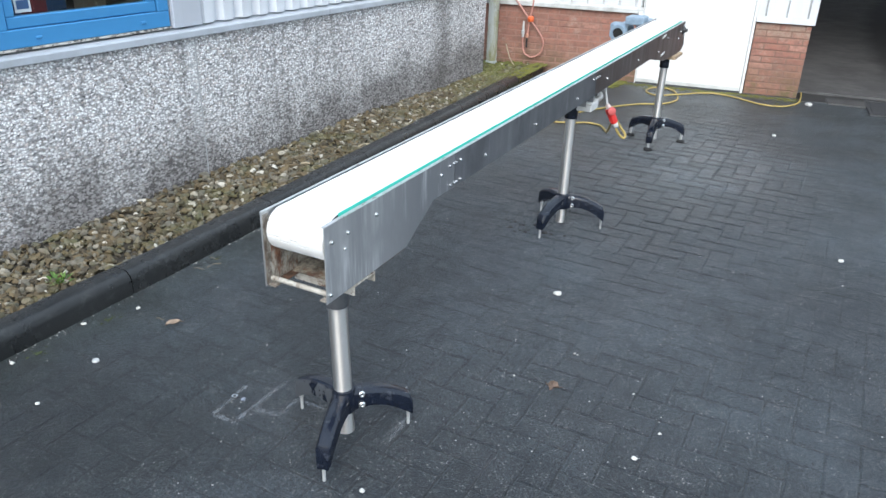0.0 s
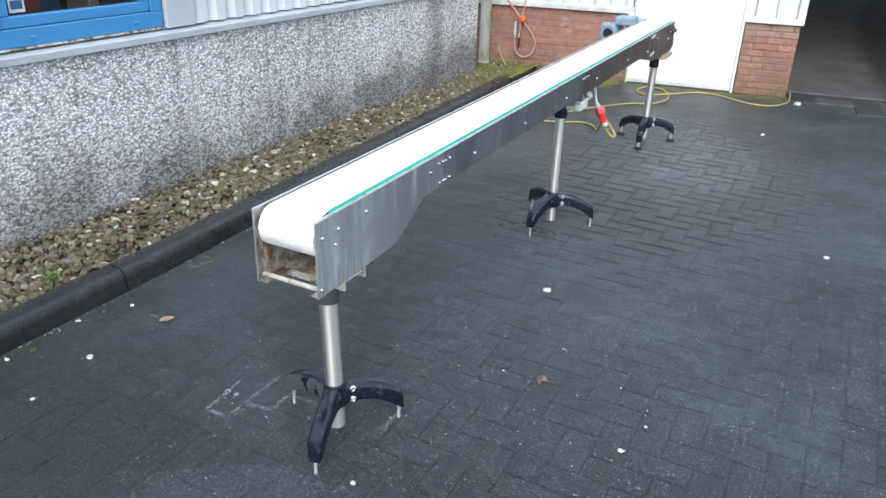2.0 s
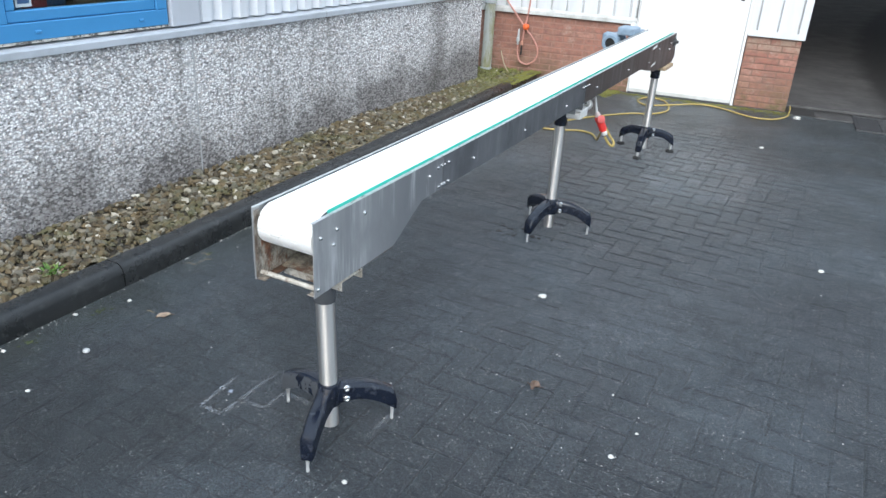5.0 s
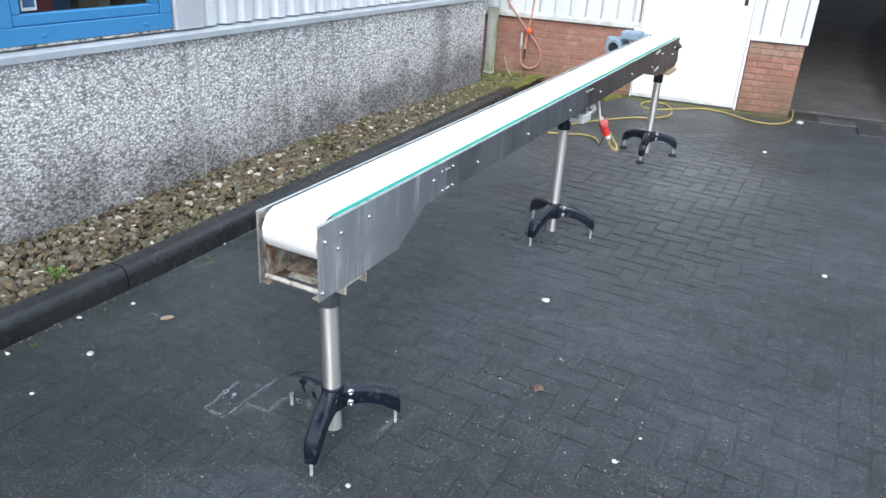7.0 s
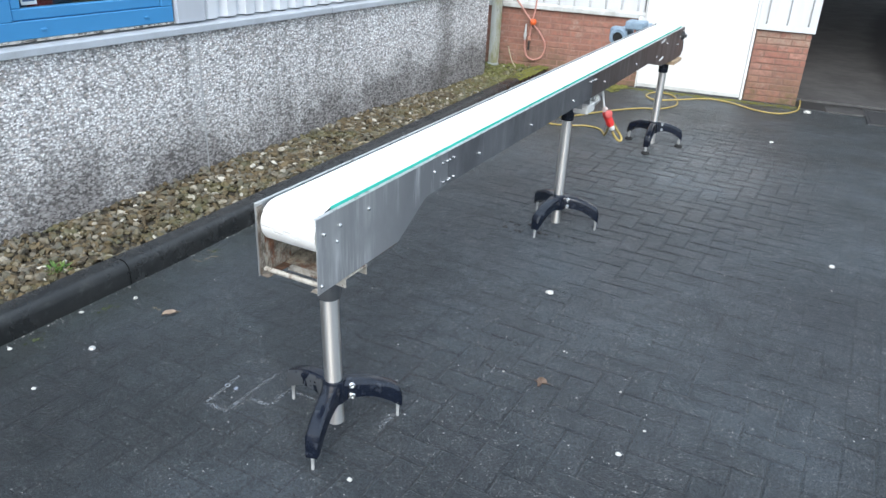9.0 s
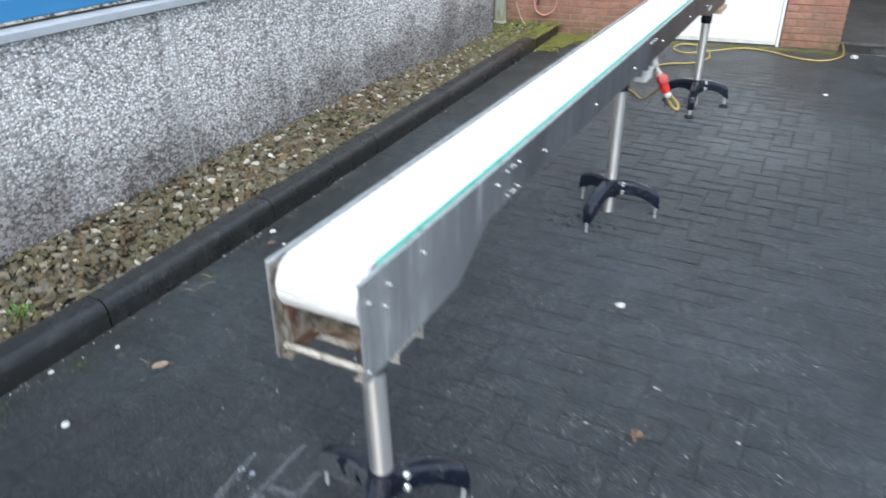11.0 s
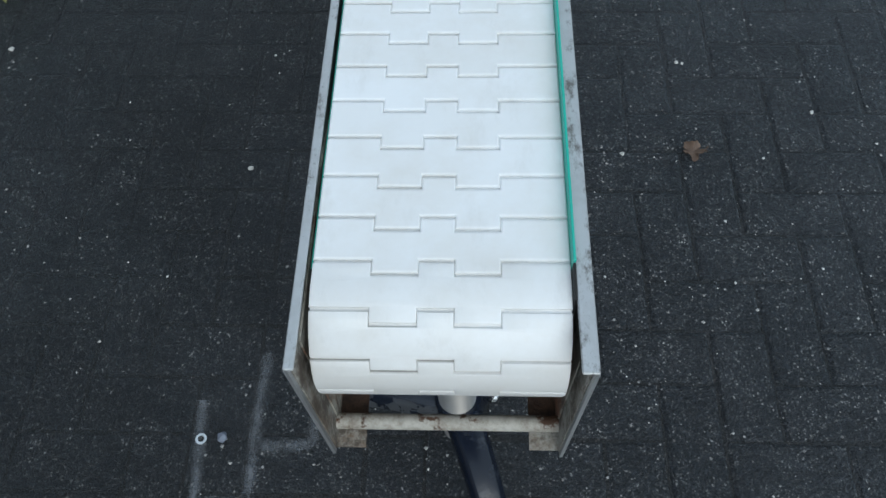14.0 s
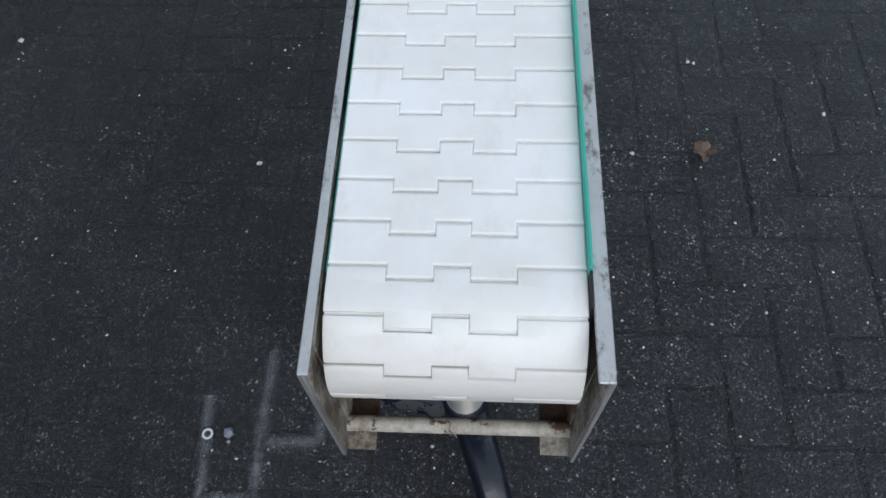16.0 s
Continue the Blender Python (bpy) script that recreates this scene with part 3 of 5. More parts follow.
def lathe(profile, m=None, seg=24, bm=None, caps=True):
    """A turned body round z from (radius, height) pairs."""
    own = bmesh.new()
    rings = []
    for r, z in profile:
        if r < 1e-6:
            rings.append([own.verts.new((0, 0, z))])
        else:
            rings.append([own.verts.new((r * math.cos(2 * math.pi * i / seg), r * math.sin(2 * math.pi * i / seg), z)) for i in range(seg)])
    for a, b in zip(rings, rings[1:]):
        for i in range(seg):
            j = (i + 1) % seg
            f = [a[i % len(a)], a[j % len(a)], b[j % len(b)], b[i % len(b)]]
            u = []
            for w in f:
                if w not in u:
                    u.append(w)
            if len(u) > 2:
                own.faces.new(u)
    for ring in (rings[0], rings[-1]):
        if caps and len(ring) > 2:
            own.faces.new(ring)
    if m is not None:
        bmesh.ops.transform(own, matrix=m, verts=own.verts)
    return merge(bm, own)


def prism(outline, x0, x1, bevel=0.0, bm=None):
    """An outline of (y, z) pairs drawn out from x0 to x1."""
    own = bmesh.new()
    a = [own.verts.new((x0, y, z)) for y, z in outline]
    b = [own.verts.new((x1, y, z)) for y, z in outline]
    n = len(outline)
    own.faces.new(a)
    own.faces.new(b)
    for i in range(n):
        own.faces.new((a[i], a[(i + 1) % n], b[(i + 1) % n], b[i]))
    if bevel:
        bmesh.ops.bevel(own, geom=own.edges[:], offset=bevel, segments=1, affect="EDGES")
    return merge(bm, own)


def curve_points(points, steps=8):
    """A smooth line through the points."""
    pts = [Vector(p) for p in points]
    out = []
    for i in range(len(pts) - 1):
        p0, p1, p2, p3 = pts[max(i - 1, 0)], pts[i], pts[i + 1], pts[min(i + 2, len(pts) - 1)]
        for s in range(steps):
            t = s / steps
            out.append(0.5 * (2 * p1 + (p2 - p0) * t + (2 * p0 - 5 * p1 + 4 * p2 - p3) * t * t + (3 * p1 - p0 - 3 * p2 + p3) * t ** 3))
    return out + [pts[-1]]


def sweep(points, radius, seg=10, bm=None, flat=1.0):
    """A round body along a line; radius is a number or one for each point."""
    own = bmesh.new()
    rings = []
    up = Vector((0, 0, 1))
    for i, p in enumerate(points):
        d = (points[min(i + 1, len(points) - 1)] - points[max(i - 1, 0)]).normalized()
        side = d.cross(up)
        if side.length < 0.05:
            side = d.cross(Vector((0, 1, 0)))
        side.normalize()
        top = side.cross(d)
        r = radius[i] if isinstance(radius, (list, tuple)) else radius
        rings.append([own.verts.new(p + side * (r * math.cos(2 * math.pi * k / seg)) + top * (r * flat * math.sin(2 * math.pi * k / seg))) for k in range(seg)])
    for a, b in zip(rings, rings[1:]):
        for k in range(seg):
            own.faces.new((a[k], a[(k + 1) % seg], b[(k + 1) % seg], b[k]))
    own.faces.new(rings[0])
    own.faces.new(rings[-1])
    return merge(bm, own)


def fast_mesh(name, verts, faces, material):
    me = bpy.data.meshes.new(name)
    me.from_pydata(verts, [], faces)
    me.materials.append(MAT[material])
    return me


def prism_y(outline, y0, y1, bm=None):
    """An outline of (x, z) pairs drawn out from y0 to y1."""
    own = prism([(-x, z) for x, z in outline], y0, y1)
    bmesh.ops.transform(own, matrix=Matrix.Rotation(radians(90), 4, "Z"), verts=own.verts)
    return merge(bm, own)


# ---- ground ----
LEFT_WALL = pose(-2.13, 2.0, 0, 0, 0, -2.5)                      # y along the wall, x towards the yard
BACK_WALL = pose(0.357, 6.44, 0, 0, 0, math.degrees(math.atan(0.16)))  # x along the wall, -y towards the yard


def fill_z(x, y):
    """How high grit fills the joints: nearly flush, but open beside the near end and round the last leg."""
    n = noise.fractal((x * 1.3, y * 1.3, 7.0), 0.8, 2.0, 4)
    near = max(0.0, min(1.0, (x - 0.1) / 0.2)) * max(0.0, min(1.0, (1.3 - y) / 0.5))
    far = max(0.0, 1.0 - math.hypot((x - 0.35) / 1.1, (y - 3.5) / 2.0))
    return -0.0014 + 0.0005 * n - 0.0025 * near - 0.005 * min(1.0, 2 * far)


def build_ground():
    bm = bmesh.new()
    axis = lambda lo, hi, n: [-220, -60, -12] + [lo + (hi - lo) * i / n for i in range(n + 1)] + [12, 60, 220]
    xs, ys = axis(-1.7, 3.6, 106), axis(-2.0, 6.8, 150)
    grid = [[bm.verts.new((x, y, fill_z(x, y) if -1.7 <= x <= 3.6 and -2 <= y <= 6.8 else -0.004)) for x in xs] for y in ys]
    for a, b in zip(grid, grid[1:]):
        for i in range(len(xs) - 1):
            bm.faces.new((a[i], a[i + 1], b[i + 1], b[i]))
    g = link_mesh("ground", bm, "joint")
    return tagged(g, "dark worn concrete paving laid in herringbone with sandy joints", "ground", kind="structure")


GROUND = build_ground()


def kerb_x(y):
    return -1.385 - 0.036 * max(0.0, y - 0.8)


def build_kerb():
    kerb = thing("kerb", "dark weathered concrete kerb between paving and gravel strip", "kerb", kind="structure")
    y = -3.46
    while y < 6.0:
        y1 = min(y + 1.0, 6.02)
        own = bmesh.new()
        n = 10
        rings = []
        for i in range(n + 1):
            yy = y + 0.003 + (y1 - y - 0.006) * i / n
            x = kerb_x(yy) + 0.002 * noise.noise((yy * 3, 0, 1))
            t = 0.109 + 0.003 * noise.noise((yy * 2.3, 4, 0))
            sec = [(x + 0.004, -0.05), (x, 0.062), (x - 0.006, 0.085), (x - 0.02, t - 0.006), (x - 0.036, t), (x - 0.108, t - 0.002), (x - 0.118, t - 0.01), (x - 0.122, t - 0.03), (x - 0.122, -0.05)]
            rings.append([own.verts.new((a, yy, z)) for a, z in sec])
        for a, b in zip(rings, rings[1:]):
            for k in range(len(a) - 1):
                own.faces.new((a[k], a[k + 1], b[k + 1], b[k]))
        own.faces.new(rings[0])
        own.faces.new(rings[-1])
        smooth(part("kerb_stone", own, "kerb", kerb), 35)
        y += 1.0


build_kerb()


def gravel_z(x, y):
    """The height of the gravel strip."""
    h = 0.02 + 0.06 * min(1.0, max(0.0, (y - 0.3) / 2.4))
    return h + 0.02 * noise.noise((x * 3, y * 2, 0.5))


def wall_x(y):
    return -2.13 + 0.0437 * (y - 2.0)


def build_gravel():
    bm = bmesh.new()
    rows = []
    for j in range(61):
        y = -3.4 + 9.75 * j / 60
        a = wall_x(y) - 0.05 if y < 5.35 else -2.75
        b = kerb_x(y) - 0.115
        rows.append([bm.verts.new((a + (b - a) * i / 8, y, gravel_z(a + (b - a) * i / 8, y) - 0.012)) for i in range(9)])
    for a, b in zip(rows, rows[1:]):
        for i in range(8):
            bm.faces.new((a[i], a[i + 1], b[i + 1], b[i]))
    bed = link_mesh("gravel_bed", bm, "soil")
    tagged(bed, "brown soil under the loose gravel strip", "soil", kind="structure")
    # loose stones, one joined mesh
    proto = bmesh.new()
    bmesh.ops.create_icosphere(proto, subdivisions=2, radius=1)
    pv = np.array([v.co[:] for v in proto.verts])
    pf = np.array([[v.index for v in f.verts] for f in proto.faces])
    proto.free()
    rng = np.random.default_rng(5)
    shapes = []
    for s in range(14):
        k = rng.normal(size=(9, 3))
        d = np.ones(len(pv))
        for q in k:
            q = q / np.linalg.norm(q)
            d = np.minimum(d, (0.42 + 0.34 * rng.random()) / np.maximum(1e-3, pv @ q))
        shapes.append(pv * (1.3 * np.clip(d, 0.38, 1.0))[:, None])
    verts, faces, base = [], [], 0
    for n in range(9000):
        y = -1.2 + 7.3 * rng.random() ** 1.15
        a = wall_x(y) + 0.01 if y < 5.35 else -2.3
        b = kerb_x(y) - 0.13
        x = a + (b - a) * rng.random()
        r = 0.0085 + 0.0155 * rng.random() ** 1.9
        v = shapes[rng.integers(14)] * (r * np.array([1.25, 1.0 - 0.25 * rng.random(), 0.55 + 0.25 * rng.random()]))
        turn = np.array(Euler((rng.normal() * 0.35, rng.normal() * 0.35, rng.random() * 6.28)).to_matrix())
        v = v @ turn.T + (x, y, gravel_z(x, y) - 0.006 + 0.014 * rng.random())
        verts.append(v)
        faces.append(pf + base)
        base += len(v)
    me = fast_mesh("gravel", np.concatenate(verts).tolist(), np.concatenate(faces).tolist(), "gravel")
    tagged(new("gravel", me), "loose brown and grey gravel between kerb and wall", "gravel", kind="stuff")


build_gravel()


# ---- long wall with window ----
def build_long_wall():
    wall = thing("wall_1", "low exposed-aggregate concrete wall, grey with dark stains", "wall", LEFT_WALL, kind="structure")
    for a, b in ((-5.2, -2.2), (-2.194, -0.203), (-0.196, 3.14)):
        part("concrete_panel", box(-0.2, 0, a, b, -0.1, 0.89, 0.006), "aggregate", wall)
    part("corner_post", box(-0.2, 0.0, 3.145, 3.42, -0.1, 0.89, 0.004), "aggregate", wall, "grey corner post of the wall")
    part("joint_filler", box(-0.19, -0.004, -0.22, -0.18, -0.1, 0.885), "concrete", wall)

    sill = thing("sill_trim", "grey metal sill flashing along the wall top", "flashing", LEFT_WALL, kind="structure")
    sec = [(0.0, 0.892), (0.028, 0.892), (0.034, 0.896), (0.036, 0.928), (0.032, 0.932), (-0.09, 0.95), (-0.09, 0.944), (0.026, 0.925), (0.027, 0.899), (0.0, 0.899)]
    for a, b in ((-5.2, 0.995), (1.002, 3.44)):
        part("flashing", prism_y(sec, a, b), "sill_metal", sill)

    clad = thing("cladding_1", "white ribbed metal wall cladding", "cladding", LEFT_WALL, kind="structure")
    own = bmesh.new()
    line = []
    s = -0.125
    while s < 3.42:
        line += [(s, -0.055), (s + 0.03, -0.014), (s + 0.098, -0.014), (s + 0.126, -0.055)]
        s += 0.1525
    lo = [own.verts.new((x, y, 0.952)) for y, x in line]
    hi = [own.verts.new((x, y, 3.3)) for y, x in line]
    for i in range(len(line) - 1):
        own.faces.new((lo[i], lo[i + 1], hi[i + 1], hi[i]))
    part("ribbed_sheet", own, "pale_sheet", clad)
    part("edge_profile", box(-0.055, 0.002, -0.335, -0.13, 0.95, 3.3, 0.004), "grey_sheet", clad, "flat grey metal edge profile")
    part("backing", box(-0.2, -0.066, -0.34, 3.42, 0.94, 3.3), "grey_sheet", clad)
    part("upper_sheet", box(-0.2, -0.02, -5.2, -0.345, 2.2, 3.3), "white_sheet", clad)
    part("side_sheet", box(-0.2, -0.02, -5.2, -2.42, 0.952, 2.2), "white_sheet", clad)


build_long_wall()


def build_window():
    w = thing("window_1", "blue painted window frame with two panes above the sill", "window", LEFT_WALL, kind="structure")
    part("putty_line", box(-0.05, -0.012, -2.42, -0.345, 0.951, 0.962), "putty", w, "cracked pale sealant under the frame")

    def bar(name, a, b, z0, z1, x=-0.018, d=0.07):
        return part(name, box(x - d, x, a, b, z0, z1, 0.004), "blue_frame", w)
    bar("bottom_rail", -2.42, -0.345, 0.962, 1.047)
    bar("top_rail", -2.42, -0.345, 2.1, 2.2)
    bar("stile", -0.42, -0.345, 1.047, 2.1)
    bar("stile", -2.42, -2.34, 1.047, 2.1)
    bar("mullion", -1.36, -1.27, 1.047, 2.1)
    for a, b in ((-1.268, -0.422), (-2.338, -1.362)):
        sash = part("sash", box(-0.078, -0.026, a, b, 1.049, 1.103, 0.005), "blue_frame", w)
        for args in ((a, b, 2.045, 2.098), (a, a + 0.05, 1.103, 2.045), (b - 0.05, b, 1.103, 2.045)):
            part("sash_bar", box(-0.078, -0.026, *args, 0.005), "blue_frame", sash)
        pane = part("pane", box(-0.056, -0.05, a + 0.05, b - 0.05, 1.103, 2.045), "glass", sash)
        pane.visible_shadow = False
    for s in (-0.53, -1.13):
        part("drain_cap", box(-0.018, -0.008, s - 0.016, s + 0.016, 0.995, 1.009, 0.003), "blue_frame", w)
    part("sticker", box(-0.0495, -0.0485, -1.2, -1.12, 1.115, 1.21, 0.0), "paper", w, "pale sticker on the glass")
    part("sticker_print", box(-0.0484, -0.0478, -1.19, -1.13, 1.13, 1.17, 0.0), "item_blue", w)

    room = thing("room_1", "dim room behind the blue window", "room", LEFT_WALL, kind="structure")
    for x0, x1, y0, y1, z0, z1 in ((-2.6, -2.5, -2.8, 0.2, 0, 2.6), (-2.5, -0.2, -2.9, -2.8, 0, 2.6), (-2.5, -0.2, 0.2, 0.3, 0, 2.6), (-2.5, -0.2, -2.8, 0.2, 2.6, 2.7), (-2.5, -0.2, -2.8, 0.2, 0.5, 0.6)):
        part("room_side", box(x0, x1, y0, y1, z0, z1), "room_dark", room)
    table = link_mesh("window_table", box(-0.9, -0.22, -2.6, 0.1, 1.0, 1.03, 0.004), "item_tan", None, LEFT_WALL)
    box_legs = [(-0.85, -2.5), (-0.85, 0.0), (-0.3, -2.5), (-0.3, 0.0)]
    for x, y in box_legs:
        part("leg", box(x - 0.02, x + 0.02, y - 0.02, y + 0.02, 0.6, 1.0), "item_tan", table)
    tagged(table, "tan work table just inside the window", "table")
    for name, mat, a, b, x, h, lab in (("red_box", "item_red", -0.88, -0.8, -0.42, 0.15, "small red box on the table inside"),
                                       ("blue_box", "item_blue", -1.0, -0.9, -0.5, 0.14, "blue box on the table inside"),
                                       ("blue_box", "item_blue", -0.76, -0.6, -0.55, 0.3, "tall blue box on the table inside"),
                                       ("cardboard_box", "item_tan", -0.56, -0.49, -0.35, 0.3, "tan cardboard box on the table inside"),
                                       ("dark_case", "black_rubber", -1.16, -1.02, -0.4, 0.12, "low dark case on the table inside")):
        tagged(link_mesh(name, box(x - 0.2, x, a, b, 1.031, 1.03 + h, 0.006), mat, None, LEFT_WALL), lab, "box")
    tagged(link_mesh("paper_sheet", box(-0.1, -0.098, -1.2, -0.86, 1.19, 1.5), "paper", None, LEFT_WALL), "pale paper sheet standing behind the glass", "paper")


build_window()


# ---- back wall, door, hall ----
def build_back_wall():
    wall = thing("wall_2", "red brick base of the back wall", "wall", BACK_WALL, kind="structure")
    part("mortar_bed", box(-3.3, -1.045, 0.004, 0.2, -0.1, 0.672), "mortar", wall)
    pier = thing("wall_3", "red brick pier beside the white door, worn", "wall", BACK_WALL, kind="structure")
    part("mortar_bed", box(0.008, 0.49, 0.005, 0.3, -0.1, 0.672), "mortar_grey", pier)

    clad = thing("cladding_2", "white metal wall panels with narrow upright joints", "cladding", BACK_WALL, kind="structure")

    def sheet(a, b, first, pitch):
        own = bmesh.new()
        line = [(a, -0.022)]
        s = first
        while s < b - 0.02:
            line += [(s - 0.011, -0.022), (s - 0.0095, 0.014), (s + 0.0035, 0.014), (s + 0.0115, -0.022)]
            s += pitch
        line.append((b, -0.022))
        lo = [own.verts.new((x, y, 0.735)) for x, y in line]
        hi = [own.verts.new((x, y, 3.6)) for x, y in line]
        for i in range(len(line) - 1):
            own.faces.new((lo[i], lo[i + 1], hi[i + 1], hi[i]))
        return part("wall_sheet", own, "white_sheet", clad)
    sheet(-3.3, -1.07, -3.17, 0.1575)
    sheet(0.0, 0.505, 0.069, 0.183)
    part("backing", box(-3.3, -1.06, 0.015, 0.2, 0.7, 3.6), "white_sheet", clad)
    part("backing", box(0.0, 0.5, 0.015, 0.3, 0.7, 3.6), "white_sheet", clad)
    part("edge_profile", box(0.503, 0.512, -0.03, 0.3, 0.71, 3.6, 0.002), "white_sheet", clad)
    part("flashing", prism([(-0.03, 0.676), (-0.034, 0.68), (-0.034, 0.715), (-0.024, 0.737), (0.0, 0.74), (0.0, 0.732), (-0.02, 0.728), (-0.028, 0.712), (-0.028, 0.676)], -3.3, -1.045), "dirty_white", clad)
    part("flashing", prism([(-0.03, 0.682), (-0.03, 0.738), (-0.024, 0.738), (-0.024, 0.682)], 0.0, 0.512), "white_sheet", clad)
    part("lintel", box(-1.06, 0.0, -0.02, 0.2, 2.16, 3.6), "white_sheet", clad)
    part("lintel", box(0.512, 5.2, -0.02, 0.2, 3.0, 3.6), "white_sheet", clad)
    part("wall_sheet", box(5.2, 9.0, -0.02, 0.2, 0.0, 3.6), "white_sheet", clad)

    door = thing("door_1", "closed flat white door, slightly soiled at the foot", "door", BACK_WALL, kind="structure")
    part("door_leaf", box(-1.03, -0.03, -0.018, 0.03, 0.018, 2.1, 0.004), "white_door", door)
    for a, b in ((-1.045, -1.034), (-0.026, -0.002)):
        part("door_frame", box(a, b, -0.0215, 0.09, 0.0, 2.15, 0.003), "white_door", door)
    part("door_head", box(-1.045, 0.006, -0.03, 0.09, 2.104, 2.158, 0.003), "white_door", door)
    part("weather_strip", box(-1.028, -0.032, -0.0215, -0.0182, 0.018, 0.05), "dirty_white", door, "soiled strip along the door's foot")
    part("threshold", box(-1.034, -0.026, -0.03, 0.09, -0.02, 0.012, 0.003), "dark_steel", door)
    own = box(-0.12, -0.086, -0.026, -0.018, 0.985, 1.2, 0.003)
    sweep(curve_points([(-0.103, -0.03, 1.14), (-0.103, -0.06, 1.14), (-0.13, -0.066, 1.14), (-0.21, -0.066, 1.14)], 6), 0.009, 10, own)
    part("handle", own, "dark_handle", door, "dark lever handle")


build_back_wall()


def build_hall():
    hall = thing("hall", "dark workshop hall behind the open gateway", "hall", BACK_WALL, kind="structure")
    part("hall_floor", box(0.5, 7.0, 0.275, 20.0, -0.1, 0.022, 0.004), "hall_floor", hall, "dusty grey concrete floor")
    part("sill_strip", box(0.5, 5.2, -0.1, 0.25, -0.06, 0.005, 0.006), "oil", hall, "worn dark concrete strip at the gateway")
    part("hall_wall", box(0.31, 0.49, 0.31, 20.0, -0.1, 4.0), "hall_wall", hall)
    part("hall_wall", box(7.0, 7.2, 0.2, 20.0, -0.1, 4.0), "hall_wall", hall)
    part("hall_wall", box(0.3, 7.2, 20.0, 20.2, -0.1, 4.0), "hall_wall", hall)
    part("hall_roof", box(0.3, 7.2, 0.2, 12.5, 4.0, 4.2), "hall_wall", hall)
    part("hall_roof", box(0.3, 7.2, 14.0, 20.2, 4.0, 4.2), "hall_wall", hall)      # the gap between the two is out of view, added to light the hall
    part("step_plate", box(0.76, 1.12, -0.13, 0.1, -0.05, 0.011, 0.005), "sill_grey", hall, "pale worn concrete piece in the gateway strip")
    cover = thing("drain_cover", "dark iron drain cover with slots in the paving by the gateway", "drain", pose(1.69, 6.5, 0, 0, 0, 6))
    for a, b, e, f in ((-0.24, 0.24, -0.3, -0.272), (-0.24, 0.24, 0.272, 0.3), (-0.24, -0.212, -0.272, 0.272), (0.212, 0.24, -0.272, 0.272)):
        part("rim", box(a, b, e, f, -0.03, 0.014, 0.003), "dark_steel", cover)
    part("plate", box(-0.208, -0.02, -0.268, 0.268, -0.03, 0.009, 0.003), "dark_steel", cover)
    part("pit", box(-0.016, 0.208, -0.268, 0.268, -0.09, -0.04), "black_rubber", cover)
    for i in range(9):
        part("slat", box(-0.016, 0.208, -0.262 + i * 0.06, -0.226 + i * 0.06, -0.03, 0.01, 0.003), "dark_steel", cover)


build_hall()


def build_downpipe():
    pipe = thing("downpipe", "grey plastic downpipe with green algae in the corner", "pipe", pose(-2.13, 5.93, 0))
    part("pipe_shaft", lathe([(0.055, 0.0), (0.055, 0.8)], None, 28), "pipe_algae", pipe)
    smooth(part("pipe_sleeve", lathe([(0.057, 0.76), (0.064, 0.765), (0.064, 0.86), (0.058, 0.87), (0.055, 0.9), (0.055, 3.2)], None, 28), "pipe_grey", pipe, "pale grey upper pipe with socket"))
    smooth(pipe.children[0])
    part("foot_collar", lathe([(0.06, 0.0), (0.06, 0.1), (0.055, 0.11)], None, 28), "pipe_grey", pipe)


build_downpipe()


# ---- the conveyor ----
SLOPE = math.atan(0.0075)
RUN = Matrix.Translation((0, 0, 0.862)) @ Matrix.Rotation(SLOPE, 4, "X")   # y along the belt, z from the top of the side plates
HALF = 0.1085
PITCH, WHEEL, BELT_Y0, SLATS = 0.0381, 0.0617, 0.07, 230


